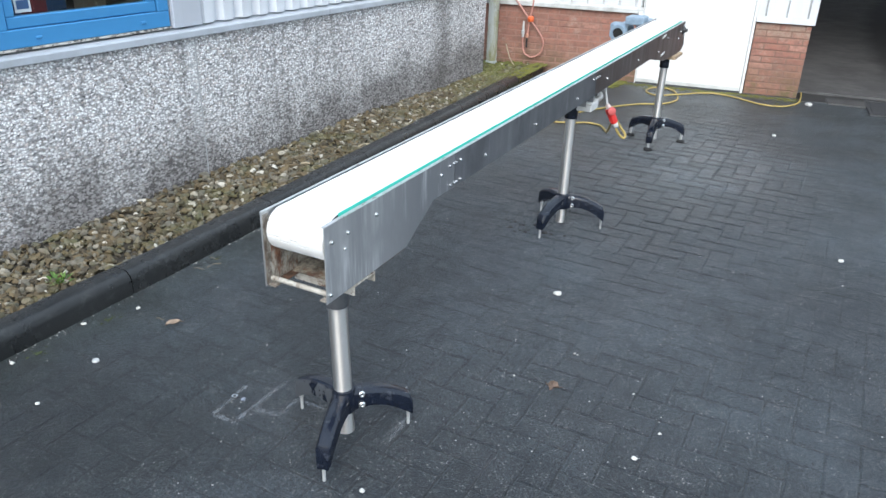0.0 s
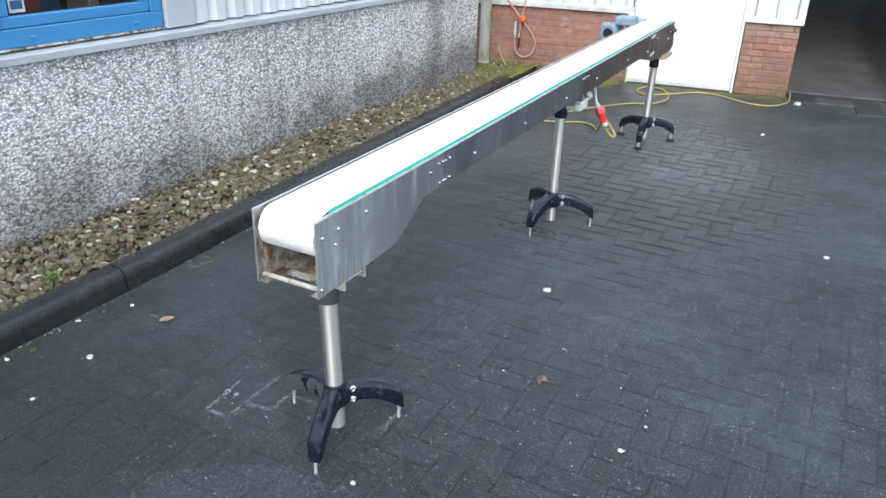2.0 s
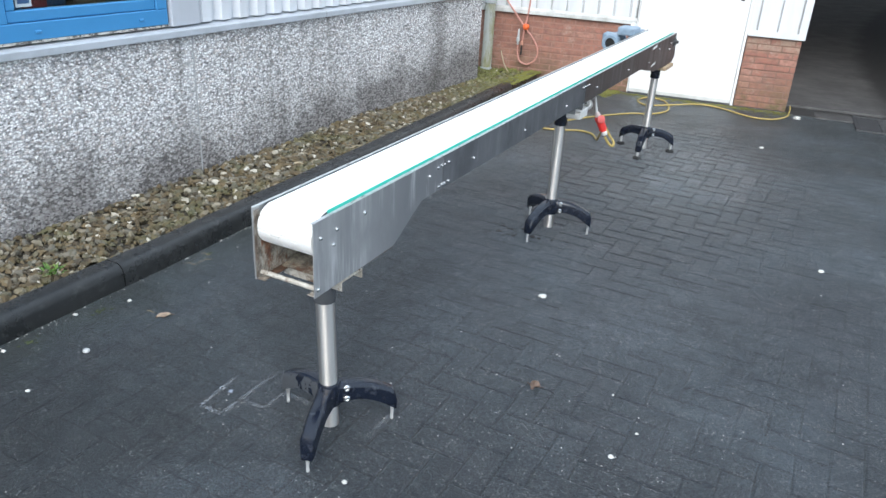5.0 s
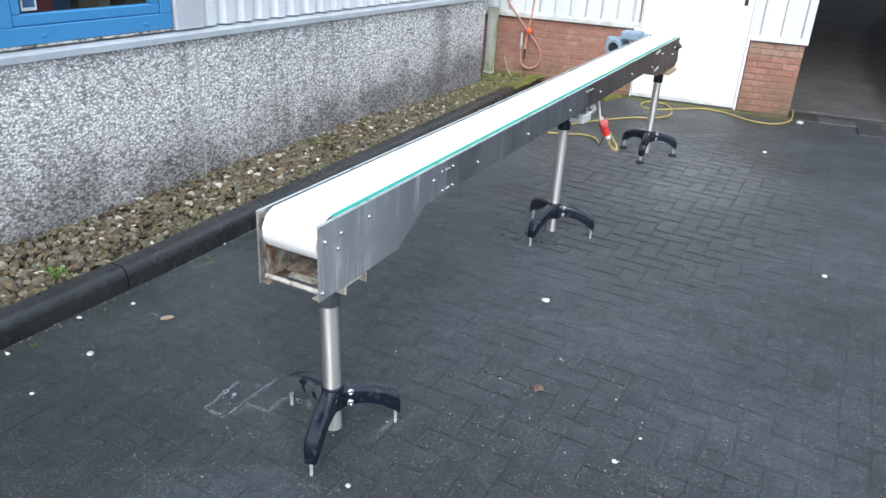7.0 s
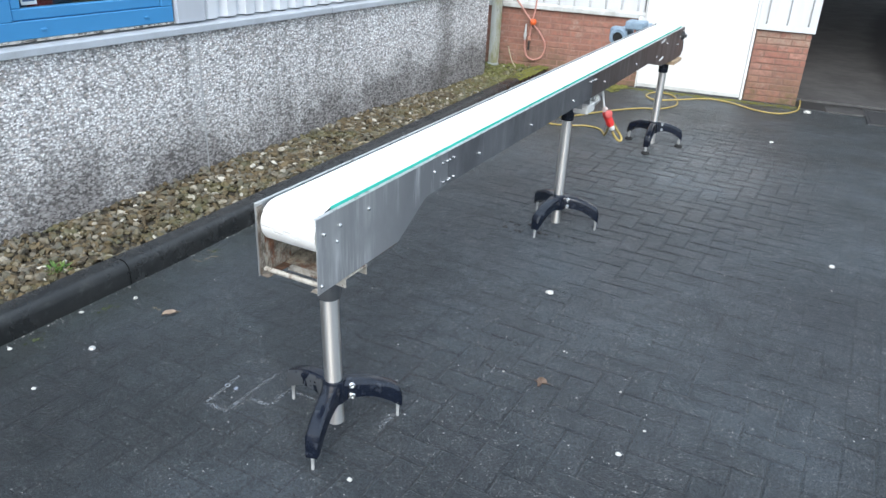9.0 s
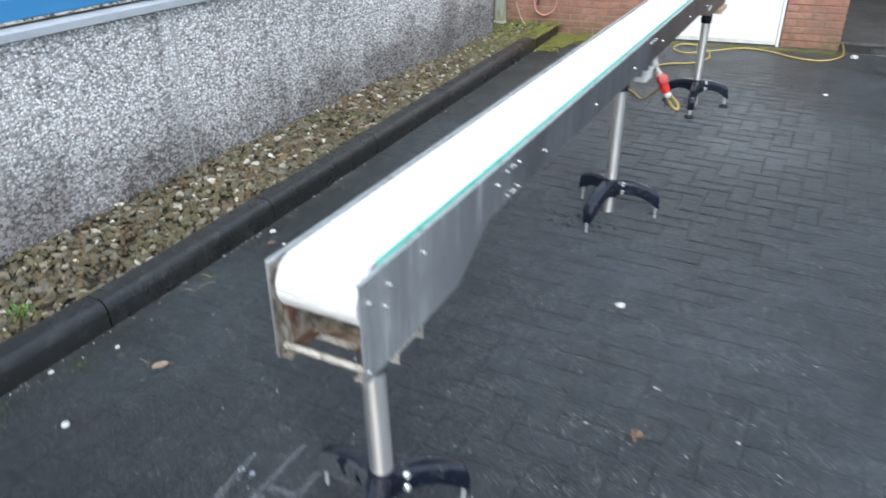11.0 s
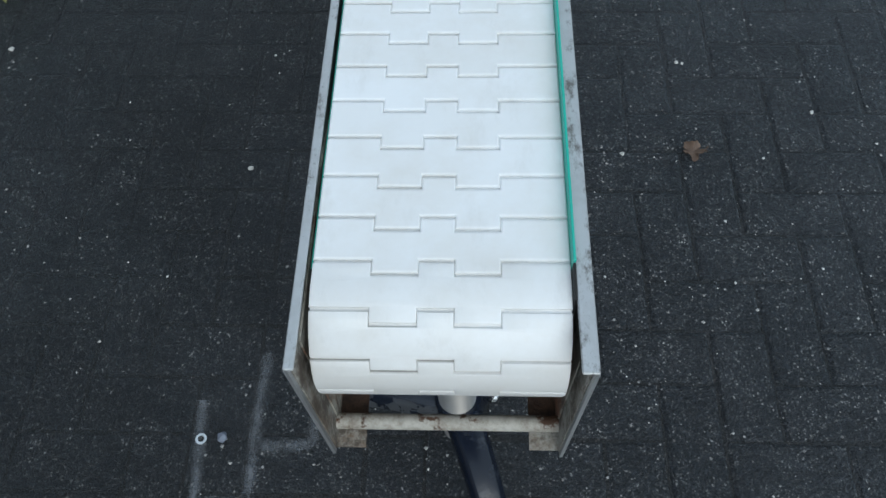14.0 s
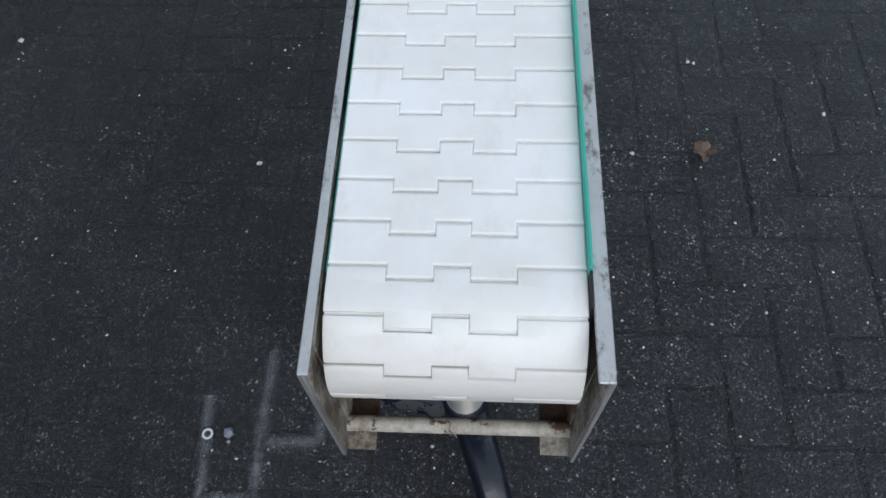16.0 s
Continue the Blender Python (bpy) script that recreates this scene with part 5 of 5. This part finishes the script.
def build_hose():
    hose = thing("air_hose", "pale red air hose hung in a loop on the brick wall", "hose", BACK_WALL)
    a = curve_points([(-2.6, -0.03, 1.5), (-2.5, -0.04, 1.05), (-2.417, -0.045, 0.85), (-2.28, -0.05, 0.68), (-2.16, -0.055, 0.54), (-2.07, -0.05, 0.44), (-2.01, -0.045, 0.33), (-2.03, -0.04, 0.22), (-2.12, -0.035, 0.165), (-2.2, -0.035, 0.2), (-2.225, -0.035, 0.28), (-2.23, -0.035, 0.37)], 8)
    smooth(part("hose_loop", sweep(a, 0.0085, 10), "hose_red", hose))
    b = curve_points([(-2.12, -0.03, 1.5), (-2.13, -0.035, 1.0), (-2.145, -0.035, 0.7), (-2.17, -0.04, 0.54), (-2.18, -0.04, 0.42), (-2.185, -0.04, 0.36)], 8)
    smooth(part("hose_drop", sweep(b, 0.0085, 10), "hose_red", hose))
    smooth(part("hose_clip", lathe([(0.0, -0.03), (0.026, -0.026), (0.034, -0.01), (0.034, 0.012), (0.024, 0.028), (0.0, 0.03)], Matrix.Translation((-2.155, -0.05, 0.55)), 16), "orange", hose, "round orange plastic hose clip"))
    smooth(part("coupling", lathe([(0.01, 0), (0.013, 0.005), (0.013, 0.03), (0.018, 0.034), (0.018, 0.07), (0.013, 0.075), (0.012, 0.12), (0.008, 0.16), (0.0, 0.165)], Matrix.Translation((-2.23, -0.035, 0.36)), 16), "satin", hose, "steel hose coupling"))
    smooth(part("coupling", lathe([(0.01, 0), (0.016, 0.004), (0.016, 0.035), (0.01, 0.04)], Matrix.Translation((-2.185, -0.04, 0.36)), 16), "copper", hose))
    part("nozzle", lathe([(0.006, 0), (0.01, 0.01), (0.008, 0.05), (0.01, 0.07), (0.006, 0.1)], Matrix.Translation((-2.185, -0.04, 0.26)), 12), "dark_handle", hose, "black nozzle")


build_hose()


def build_litter():
    rng = random.Random(4)

    def pebble(name, x, y, r, mat, label, cat, flat=0.5):
        own = bmesh.new()
        bmesh.ops.create_icosphere(own, subdivisions=2, radius=r)
        o = rng.random() * 50
        for v in own.verts:
            v.co *= 1 + 0.55 * noise.noise(v.co * (1.2 / r) + Vector((o, 0, 0)))
            v.co.z *= flat
        lo = min(v.co.z for v in own.verts)
        ob = link_mesh(name, own, mat, None, pose(x, y, -lo - 0.001, 0, 0, rng.random() * 360))
        smooth(ob, 20)
        return tagged(ob, label, cat, "pale stones on the paving" if cat == "stone" else "")

    for x, y, r in ((0.268, 1.531, 0.019), (1.413, 2.643, 0.014), (0.889, 0.588, 0.0105), (0.2, 0.015, 0.008), (-1.027, -0.197, 0.008), (0.976, 6.257, 0.03), (-1.261, 0.455, 0.009),
                    (-1.345, 0.247, 0.0095), (-1.331, -0.084, 0.009), (0.819, 4.974, 0.016), (0.932, 0.759, 0.006), (0.355, 0.826, 0.005), (-0.462, 0.782, 0.006), (0.507, 1.093, 0.0045), (0.52, 1.09, 0.0042), (-1.345, 1.44, 0.014), (-1.225, 1.366, 0.008), (-1.11, 1.138, 0.007),
                    (0.79, 0.943, 0.005)):
        pebble("pebble", x, y, r, "pale_stone", "small pale stone lying on the paving", "stone")
    own = lathe([(0.0, 0.011), (0.011, 0.0105), (0.0145, 0.008), (0.0165, 0.0), (0.0155, 0.0), (0.013, 0.0075), (0.0, 0.009)], None, 22, None, False)
    for n, v in enumerate(own.verts):
        if v.co.z < 0.004:
            v.co.xy *= 1 + 0.05 * math.cos(math.atan2(v.co.y, v.co.x) * 11)
    tagged(smooth(link_mesh("bottle_cap", own, "satin", None, pose(-1.077, 0.087, 0.001) @ Matrix.Scale(0.82, 4)), 30), "small metal bottle cap lying on the paving", "cap")
    pebble("glass_chip", -0.424, 0.186, 0.0095, "chip", "small bluish grey chip beside the nut", "chip", 0.5)
    own = lathe([(0.006, 0.0), (0.0105, 0.0), (0.0105, 0.007), (0.006, 0.007), (0.006, 0.0)], None, 12, None, False)
    tagged(link_mesh("nut", own, "bolt", None, pose(-0.461, 0.181, 0.001)), "small steel nut lying on the paving", "nut")

    def leaf(x, y, length, mat, turn, label):
        own = bmesh.new()
        rows = []
        for i in range(9):
            t = i / 8
            w = length * 0.3 * math.sin(math.pi * min(1, t * 1.02)) ** 0.8 * (1 + 0.08 * math.sin(t * 19))
            z = 0.005 + 0.006 * math.sin(t * 3.2) + 0.002 * math.sin(t * 9)
            rows.append([own.verts.new(((t - 0.5) * length, k * w, z + 0.006 * abs(k))) for k in (-1, -0.5, 0, 0.5, 1)])
        for p, q in zip(rows, rows[1:]):
            for k in range(4):
                own.faces.new((p[k], p[k + 1], q[k + 1], q[k]))
        bmesh.ops.remove_doubles(own, verts=own.verts, dist=0.0004)
        bmesh.ops.solidify(own, geom=own.faces[:], thickness=0.0012)
        sweep([Vector((length * 0.48, 0, 0.008)), Vector((length * 0.7, 0.004, 0.004))], 0.0012, 6, own)
        tagged(smooth(link_mesh("leaf", own, mat, None, pose(x, y, -0.003, 0, 0, turn)), 60), label, "leaf")

    def lobed_leaf(x, y, size, mat, turn, label):
        """A withered leaf with five pointed lobes, its rim curled up."""
        own = bmesh.new()
        n, rings = 40, []
        for r in (0.0, 0.35, 0.7, 1.0):
            ring = []
            for i in range(n):
                a = 2 * math.pi * i / n
                reach = size * (0.34 + 0.26 * abs(math.cos(2.5 * a)) ** 1.6 + 0.05 * math.sin(13 * a))
                p = Vector((math.cos(a), math.sin(a), 0)) * reach * r
                p.z = 0.003 + size * (0.34 * r * r * (0.5 + 0.5 * math.sin(3 * a + 1)) + 0.09 * noise.noise(p * 90))
                ring.append(own.verts.new(p))
            rings.append(ring)
        for p, q in zip(rings, rings[1:]):
            for i in range(n):
                own.faces.new((p[i], p[(i + 1) % n], q[(i + 1) % n], q[i]))
        bmesh.ops.remove_doubles(own, verts=own.verts, dist=0.0002)
        bmesh.ops.solidify(own, geom=own.faces[:], thickness=0.0008)
        sweep(curve_points([(-size * 0.2, 0, 0.004), (-size * 0.6, 0.004, 0.006), (-size * 0.85, -0.003, 0.003)], 4), 0.0011, 6, own)
        tagged(smooth(link_mesh("leaf", own, mat, None, pose(x, y, -0.002, 0, 0, turn)), 60), label, "leaf")

    leaf(-1.033, 0.438, 0.066, "leaf", 60, "dry tan leaf curled on the paving")
    lobed_leaf(0.51, 0.832, 0.046, "leaf_dark", 200, "dry brown lobed leaf on the paving")
    leaf(-1.27, 1.34, 0.045, "leaf_dark", 50, "dry brown leaf by the kerb")
    leaf(-1.173, 1.309, 0.035, "leaf_green", 100, "yellow-green leaf by the kerb")

    twig = curve_points([(-2.0, 6.0, 0.28), (-1.93, 5.95, 0.16), (-1.84, 5.88, 0.09)], 6)
    tagged(link_mesh("twig", sweep(twig, 0.006, 8), "twig"), "dry pale stalk leaning at the brick wall", "twig")
    for x, y, a, l in ((-1.62, 2.75, 70, 0.1), (-1.7, 2.2, 30, 0.06)):
        own = sweep(curve_points([(-l / 2, 0, 0.012), (0, 0.005, 0.018), (l / 2, 0, 0.012)], 5), 0.006, 8)
        tagged(link_mesh("stick", own, "twig", None, pose(x, y, gravel_z(x, y), 0, 0, a)), "short pale stick on the gravel", "stick")
    for x, y, a, l in ((-1.315, 0.87, 20, 0.05), (-1.28, 0.95, 55, 0.045), (-1.335, 0.99, 5, 0.05), (-1.29, 0.91, 110, 0.035), (-1.11, 0.437, 10, 0.04)):
        own = sweep(curve_points([(-l / 2, 0, 0.003), (-l / 6, 0.004, 0.005), (l / 5, -0.002, 0.004), (l / 2, 0.003, 0.002)], 4), 0.0011, 6)
        tagged(link_mesh("straw", own, "twig", None, pose(x, y, 0.0005, 0, 0, a)), "thin dry straw lying on the paving", "straw", "straws by the kerb")
    cushions = bmesh.new()
    for cx, cy, spread, count in ((-1.29, 0.34, 0.02, 18), (-1.31, 0.017, 0.022, 20), (-1.33, 1.0, 0.02, 10)):
        for i in range(count):
            r = rng.uniform(0.0025, 0.007)
            lump = bmesh.new()
            bmesh.ops.create_icosphere(lump, subdivisions=1, radius=r)
            shift = Vector((max(cx + rng.gauss(0, spread * 0.5), kerb_x(cy) + 0.008), cy + rng.gauss(0, spread), 0))
            for v in lump.verts:
                v.co *= rng.uniform(0.7, 1.3)
                v.co.z = max(0, v.co.z) * 0.6
                v.co += shift
            merge(cushions, lump)
    tagged(link_mesh("joint_moss", cushions, "moss_dark"), "dull green moss in the joints by the kerb", "moss", kind="stuff")
    # crumbs and grit along the foot of the kerb
    grit = bmesh.new()
    for i in range(320):
        y = rng.uniform(-0.9, 5.6)
        x = kerb_x(y) + 0.006 + abs(rng.gauss(0, 0.012 if i % 3 else 0.07))
        r = rng.uniform(0.001, 0.0035) if rng.random() < 0.95 else rng.uniform(0.004, 0.008)
        lump = bmesh.new()
        bmesh.ops.create_icosphere(lump, subdivisions=1, radius=r)
        for v in lump.verts:
            v.co *= rng.uniform(0.7, 1.3)
            v.co.z *= 0.6
            v.co += Vector((x, y, r * 0.35))
        merge(grit, lump)
    tagged(link_mesh("kerb_grit", grit, "pale_stone"), "pale crumbs and grit along the kerb", "grit", kind="stuff")
    # dark crumbs of dirt by the middle leg
    dirt = bmesh.new()
    for i in range(22):
        x, y = rng.gauss(-0.13, 0.09), rng.gauss(2.2, 0.045)
        r = rng.uniform(0.003, 0.011) * (1 if i % 4 else 1.5)
        lump = bmesh.new()
        bmesh.ops.create_icosphere(lump, subdivisions=1, radius=r)
        for v in lump.verts:
            v.co *= rng.uniform(0.6, 1.4)
            v.co.z *= 0.5
            v.co += Vector((x, y, r * 0.25))
        merge(dirt, lump)
    tagged(link_mesh("dirt_crumbs", dirt, "oil"), "dark crumbs of dirt beside the middle leg", "dirt", kind="stuff")
    # a small tuft of grass in the gravel
    own = bmesh.new()
    for i in range(70):
        a, r, h = rng.random() * 6.28, 0.05 * rng.random(), 0.008 + 0.014 * rng.random()
        p = Vector((r * math.cos(a), r * math.sin(a), 0))
        tip = p * 1.7 + Vector((0.01 * rng.uniform(-1, 1), 0.01 * rng.uniform(-1, 1), h))
        s = Vector((-math.sin(a), math.cos(a), 0)) * 0.004
        own.faces.new([own.verts.new(q) for q in (p - s, p + s, (p + tip) / 2 + s * 0.9 + Vector((0, 0, 0.005)), tip, (p + tip) / 2 - s * 0.9 + Vector((0, 0, 0.005)))])
    tagged(link_mesh("grass_tuft", own, "grass", None, pose(-1.72, 0.42, gravel_z(-1.72, 0.42) + 0.005)), "small green weed tuft in the gravel", "weed", kind="stuff")
    # moss along the back wall and in the corner
    own = bmesh.new()
    for i in range(1900):
        if i >= 1500:
            y = rng.uniform(5.35, 6.1)
            x = kerb_x(y) - 0.06 + rng.gauss(0, 0.1)
        elif i < 1000:
            x = rng.uniform(-2.0, -0.75) if i % 3 else rng.uniform(-1.75, -1.15)
            y = 6.44 + 0.16 * (x - 0.357) - abs(rng.gauss(0, 0.16)) - 0.03
            if x < -1.35:
                y -= rng.random() * 0.4
        else:
            x = rng.uniform(-0.75, 0.9)
            y = 6.44 + 0.16 * (x - 0.357) - abs(rng.gauss(0, 0.07)) - 0.05
        r = rng.uniform(0.008, 0.035) * (0.6 if 1000 <= i < 1500 else 1)
        lump = bmesh.new()
        bmesh.ops.create_icosphere(lump, subdivisions=1, radius=r)
        z0 = 0.0 if x > kerb_x(y) else 0.06
        if kerb_x(y) - 0.12 < x < kerb_x(y):
            z0 = 0.098
        for v in lump.verts:
            v.co *= 1 + 0.5 * noise.noise(v.co * 30 + Vector((i * 3.1, 0, 0)))
            v.co.z = max(0, v.co.z) * (0.55 if not 1000 <= i < 1500 else 0.2)
            v.co += Vector((x, y, z0))
        merge(own, lump)
    tagged(link_mesh("moss_cushion", own, "moss"), "yellow-green moss along the foot of the brick wall", "moss", kind="stuff")
    # chalky residue along some joints near the first leg
    own = bmesh.new()
    across = own.loops.layers.uv.new("UVMap")
    for x0, y0, x1, y1 in ((-0.455, 0.068, -0.472, 0.255), (-0.363, 0.068, -0.366, 0.17), (-0.366, 0.17, -0.362, 0.35), (-0.455, 0.068, -0.363, 0.07), (-0.364, 0.17, -0.258, 0.174), (-0.258, 0.174, -0.26, 0.285), (-0.26, 0.285, -0.15, 0.288), (0.14, 0.275, 0.14, 0.395),
                           (0.16, 3.75, 0.27, 3.75), (0.27, 3.75, 0.27, 3.87), (0.05, 3.95, 0.16, 3.95), (-0.06, 3.85, 0.05, 3.85)):
        n = 10
        L = []
        d = Vector((x1 - x0, y1 - y0, 0))
        nrm = Vector((-d.y, d.x, 0)).normalized()
        for i in range(n + 1):
            p = Vector((x0, y0, 0.0022)) + d * i / n
            w = 0.016 + 0.007 * noise.noise((p.x * 60, p.y * 60, 2))
            L.append((own.verts.new(p + nrm * w), own.verts.new(p - nrm * w)))
        for a, b in zip(L, L[1:]):
            f = own.faces.new((a[0], a[1], b[1], b[0]))
            for loop, u in zip(f.loops, (0, 1, 1, 0)):
                loop[across].uv = (u, 0)
    tagged(link_mesh("lime_residue", own, "lime"), "pale chalky residue along paving joints", "residue", kind="stuff")


build_litter()


# ---- bricks, then pavers ----
def brick_mesh(w, name="brick", h=0.0515, d=0.03):
    own = box(0, w, -0.0, d, 0, h, 0.003)
    for v in own.verts:
        v.co += Vector((0, 0.0012 * noise.noise(v.co * 40), 0))
    me = bpy.data.meshes.new(name)
    bmesh.ops.recalc_face_normals(own, faces=own.faces)
    own.to_mesh(me)
    own.free()
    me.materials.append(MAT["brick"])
    return me


def lay_bricks():
    rng = random.Random(8)
    sizes = {}
    for parent, x0, x1 in ((bpy.data.objects["wall_2"], -2.75, -1.046), (bpy.data.objects["wall_3"], 0.008, 0.492)):
        for row in range(11):
            x = x0 - (0.11 if row % 2 else 0.0)
            while x < x1 - 0.02:
                a, b = max(x, x0), min(x + 0.209, x1)
                if b - a > 0.025:
                    key = round(b - a, 3)
                    if key not in sizes:
                        sizes[key] = brick_mesh(key)
                    ob = new("brick", sizes[key])
                    ob.parent = parent
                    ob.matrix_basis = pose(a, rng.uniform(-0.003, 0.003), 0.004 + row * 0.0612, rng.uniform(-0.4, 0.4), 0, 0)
                x += 0.22


lay_bricks()


def lay_pavers():
    """Herringbone of 105 x 210 pavers; the nearest ones are pieces of their own."""
    rng = np.random.default_rng(3)
    M, g, c = 0.107, 0.0018, 0.0036
    variants = []
    along = ((0, 0), (0.25, 0), (0.5, 0), (0.75, 0), (1, 0), (1, 0.5), (1, 1), (0.75, 1), (0.5, 1), (0.25, 1), (0, 1), (0, 0.5))
    for k in range(30):
        if k == 10:
            g, c = 0.0045, 0.0075
        if k == 20:
            g, c = 0.003, 0.0058
        w, l = M - g, 2 * M - g
        def ring(e, z, rough):
            return [(g + e + (l - g - 2 * e) * s + rng.normal() * rough, g + e + (w - g - 2 * e) * t + rng.normal() * rough, z) for s, t in along]
        v = ring(0, -0.012, 0.0006) + ring(0, -0.0035, 0.0008) + ring(c, 0.0, 0.0012)
        n = len(along)
        f = [tuple(range(2 * n, 3 * n))] + [(r * n + i, r * n + (i + 1) % n, r * n + n + (i + 1) % n, r * n + n + i) for r in (0, 1) for i in range(n)]
        variants.append((np.array(v), f))
    meshes = [fast_mesh("paver", v.tolist(), f, "paver") for v, f in variants]
    verts, faces, base, count = [], [], 0, 0
    X0, Y0 = 0.373, 0.300
    for i in range(-18, 70):
        for j in range(-50, 62):
            k = (i - j + 1) % 4
            if k not in (0, 3):
                continue
            x, y = X0 + M * i, Y0 + M * j
            if x < kerb_x(y) - 0.05 or y > 6.42 + 0.16 * (x - 0.357) or (1.5 < x < 1.9 and 6.3 < y):
                continue
            turn = 0.0 if k == 0 else 90.0
            m = pose(x + (M if k == 3 else 0), y, rng.normal() * 0.0003, rng.normal() * 0.14, rng.normal() * 0.12, turn + rng.normal() * 0.3)
            n = int(rng.integers(10))
            if rng.random() < 2 * (1 - math.hypot((x - 0.35) / 1.1, (y - 3.5) / 2.0)):
                n += 10
            elif x > 0.05 and y < 1.1:
                n += 20
            if -0.95 < x < 1.45 and -0.15 < y < 2.55 and count < 300:
                ob = new("paver", meshes[n])
                ob.parent = GROUND
                ob.matrix_basis = m
                count += 1
            else:
                a = np.array(m)
                verts.append(variants[n][0] @ a[:3, :3].T + a[:3, 3])
                faces += [tuple(q + base for q in f) for f in variants[n][1]]
                base += 36
    me = fast_mesh("paving_rest", np.concatenate(verts).tolist(), faces, "paver_rest")
    rest = tagged(new("paving_rest", me), "", "", kind="stuff")
    rest.parent = GROUND


lay_pavers()


def strew_chips():
    """Pale chips of aggregate worn free at the face of the paving."""
    rng = np.random.default_rng(21)
    n = 34000
    x = rng.uniform(-1.3, 2.6, n)
    y = -1.0 + 4.6 * rng.random(n) ** 1.6
    keep = np.array([noise.noise((p * 1.7, q * 1.7, 3.0)) + 0.5 * noise.noise((p * 6, q * 6, 9.0)) for p, q in zip(x, y)]) > rng.uniform(-0.75, 0.45, n) + 0.7 * np.clip((-0.2 - x) / 0.7, 0, 1)
    keep &= x > np.array([kerb_x(q) + 0.01 for q in y])
    x, y = x[keep], y[keep]
    n = len(x)
    shape = np.array([(1, 0, 0), (0, 1, 0), (-1, 0, 0), (0, -1, 0), (0, 0, 0.7), (0, 0, -0.7)], float)
    tri = np.array([(0, 1, 4), (1, 2, 4), (2, 3, 4), (3, 0, 4), (1, 0, 5), (2, 1, 5), (3, 2, 5), (0, 3, 5)])
    r = 0.0009 + 0.0027 * rng.random(n) ** 3.2
    a = rng.random(n) * 6.283
    v = shape[None] * (rng.uniform(0.6, 1.5, (n, 6, 3)) * r[:, None, None])
    ca, sa = np.cos(a)[:, None], np.sin(a)[:, None]
    out = np.stack([v[..., 0] * ca - v[..., 1] * sa + x[:, None], v[..., 0] * sa + v[..., 1] * ca + y[:, None], v[..., 2] + 0.0004], -1)
    faces = (tri[None] + 6 * np.arange(n)[:, None, None]).reshape(-1, 3)
    me = fast_mesh("paving_chips", out.reshape(-1, 3).tolist(), faces.tolist(), "paving_chip")
    tagged(new("paving_chips", me), "pale aggregate chips in the face of the paving", "grit", kind="stuff")


strew_chips()
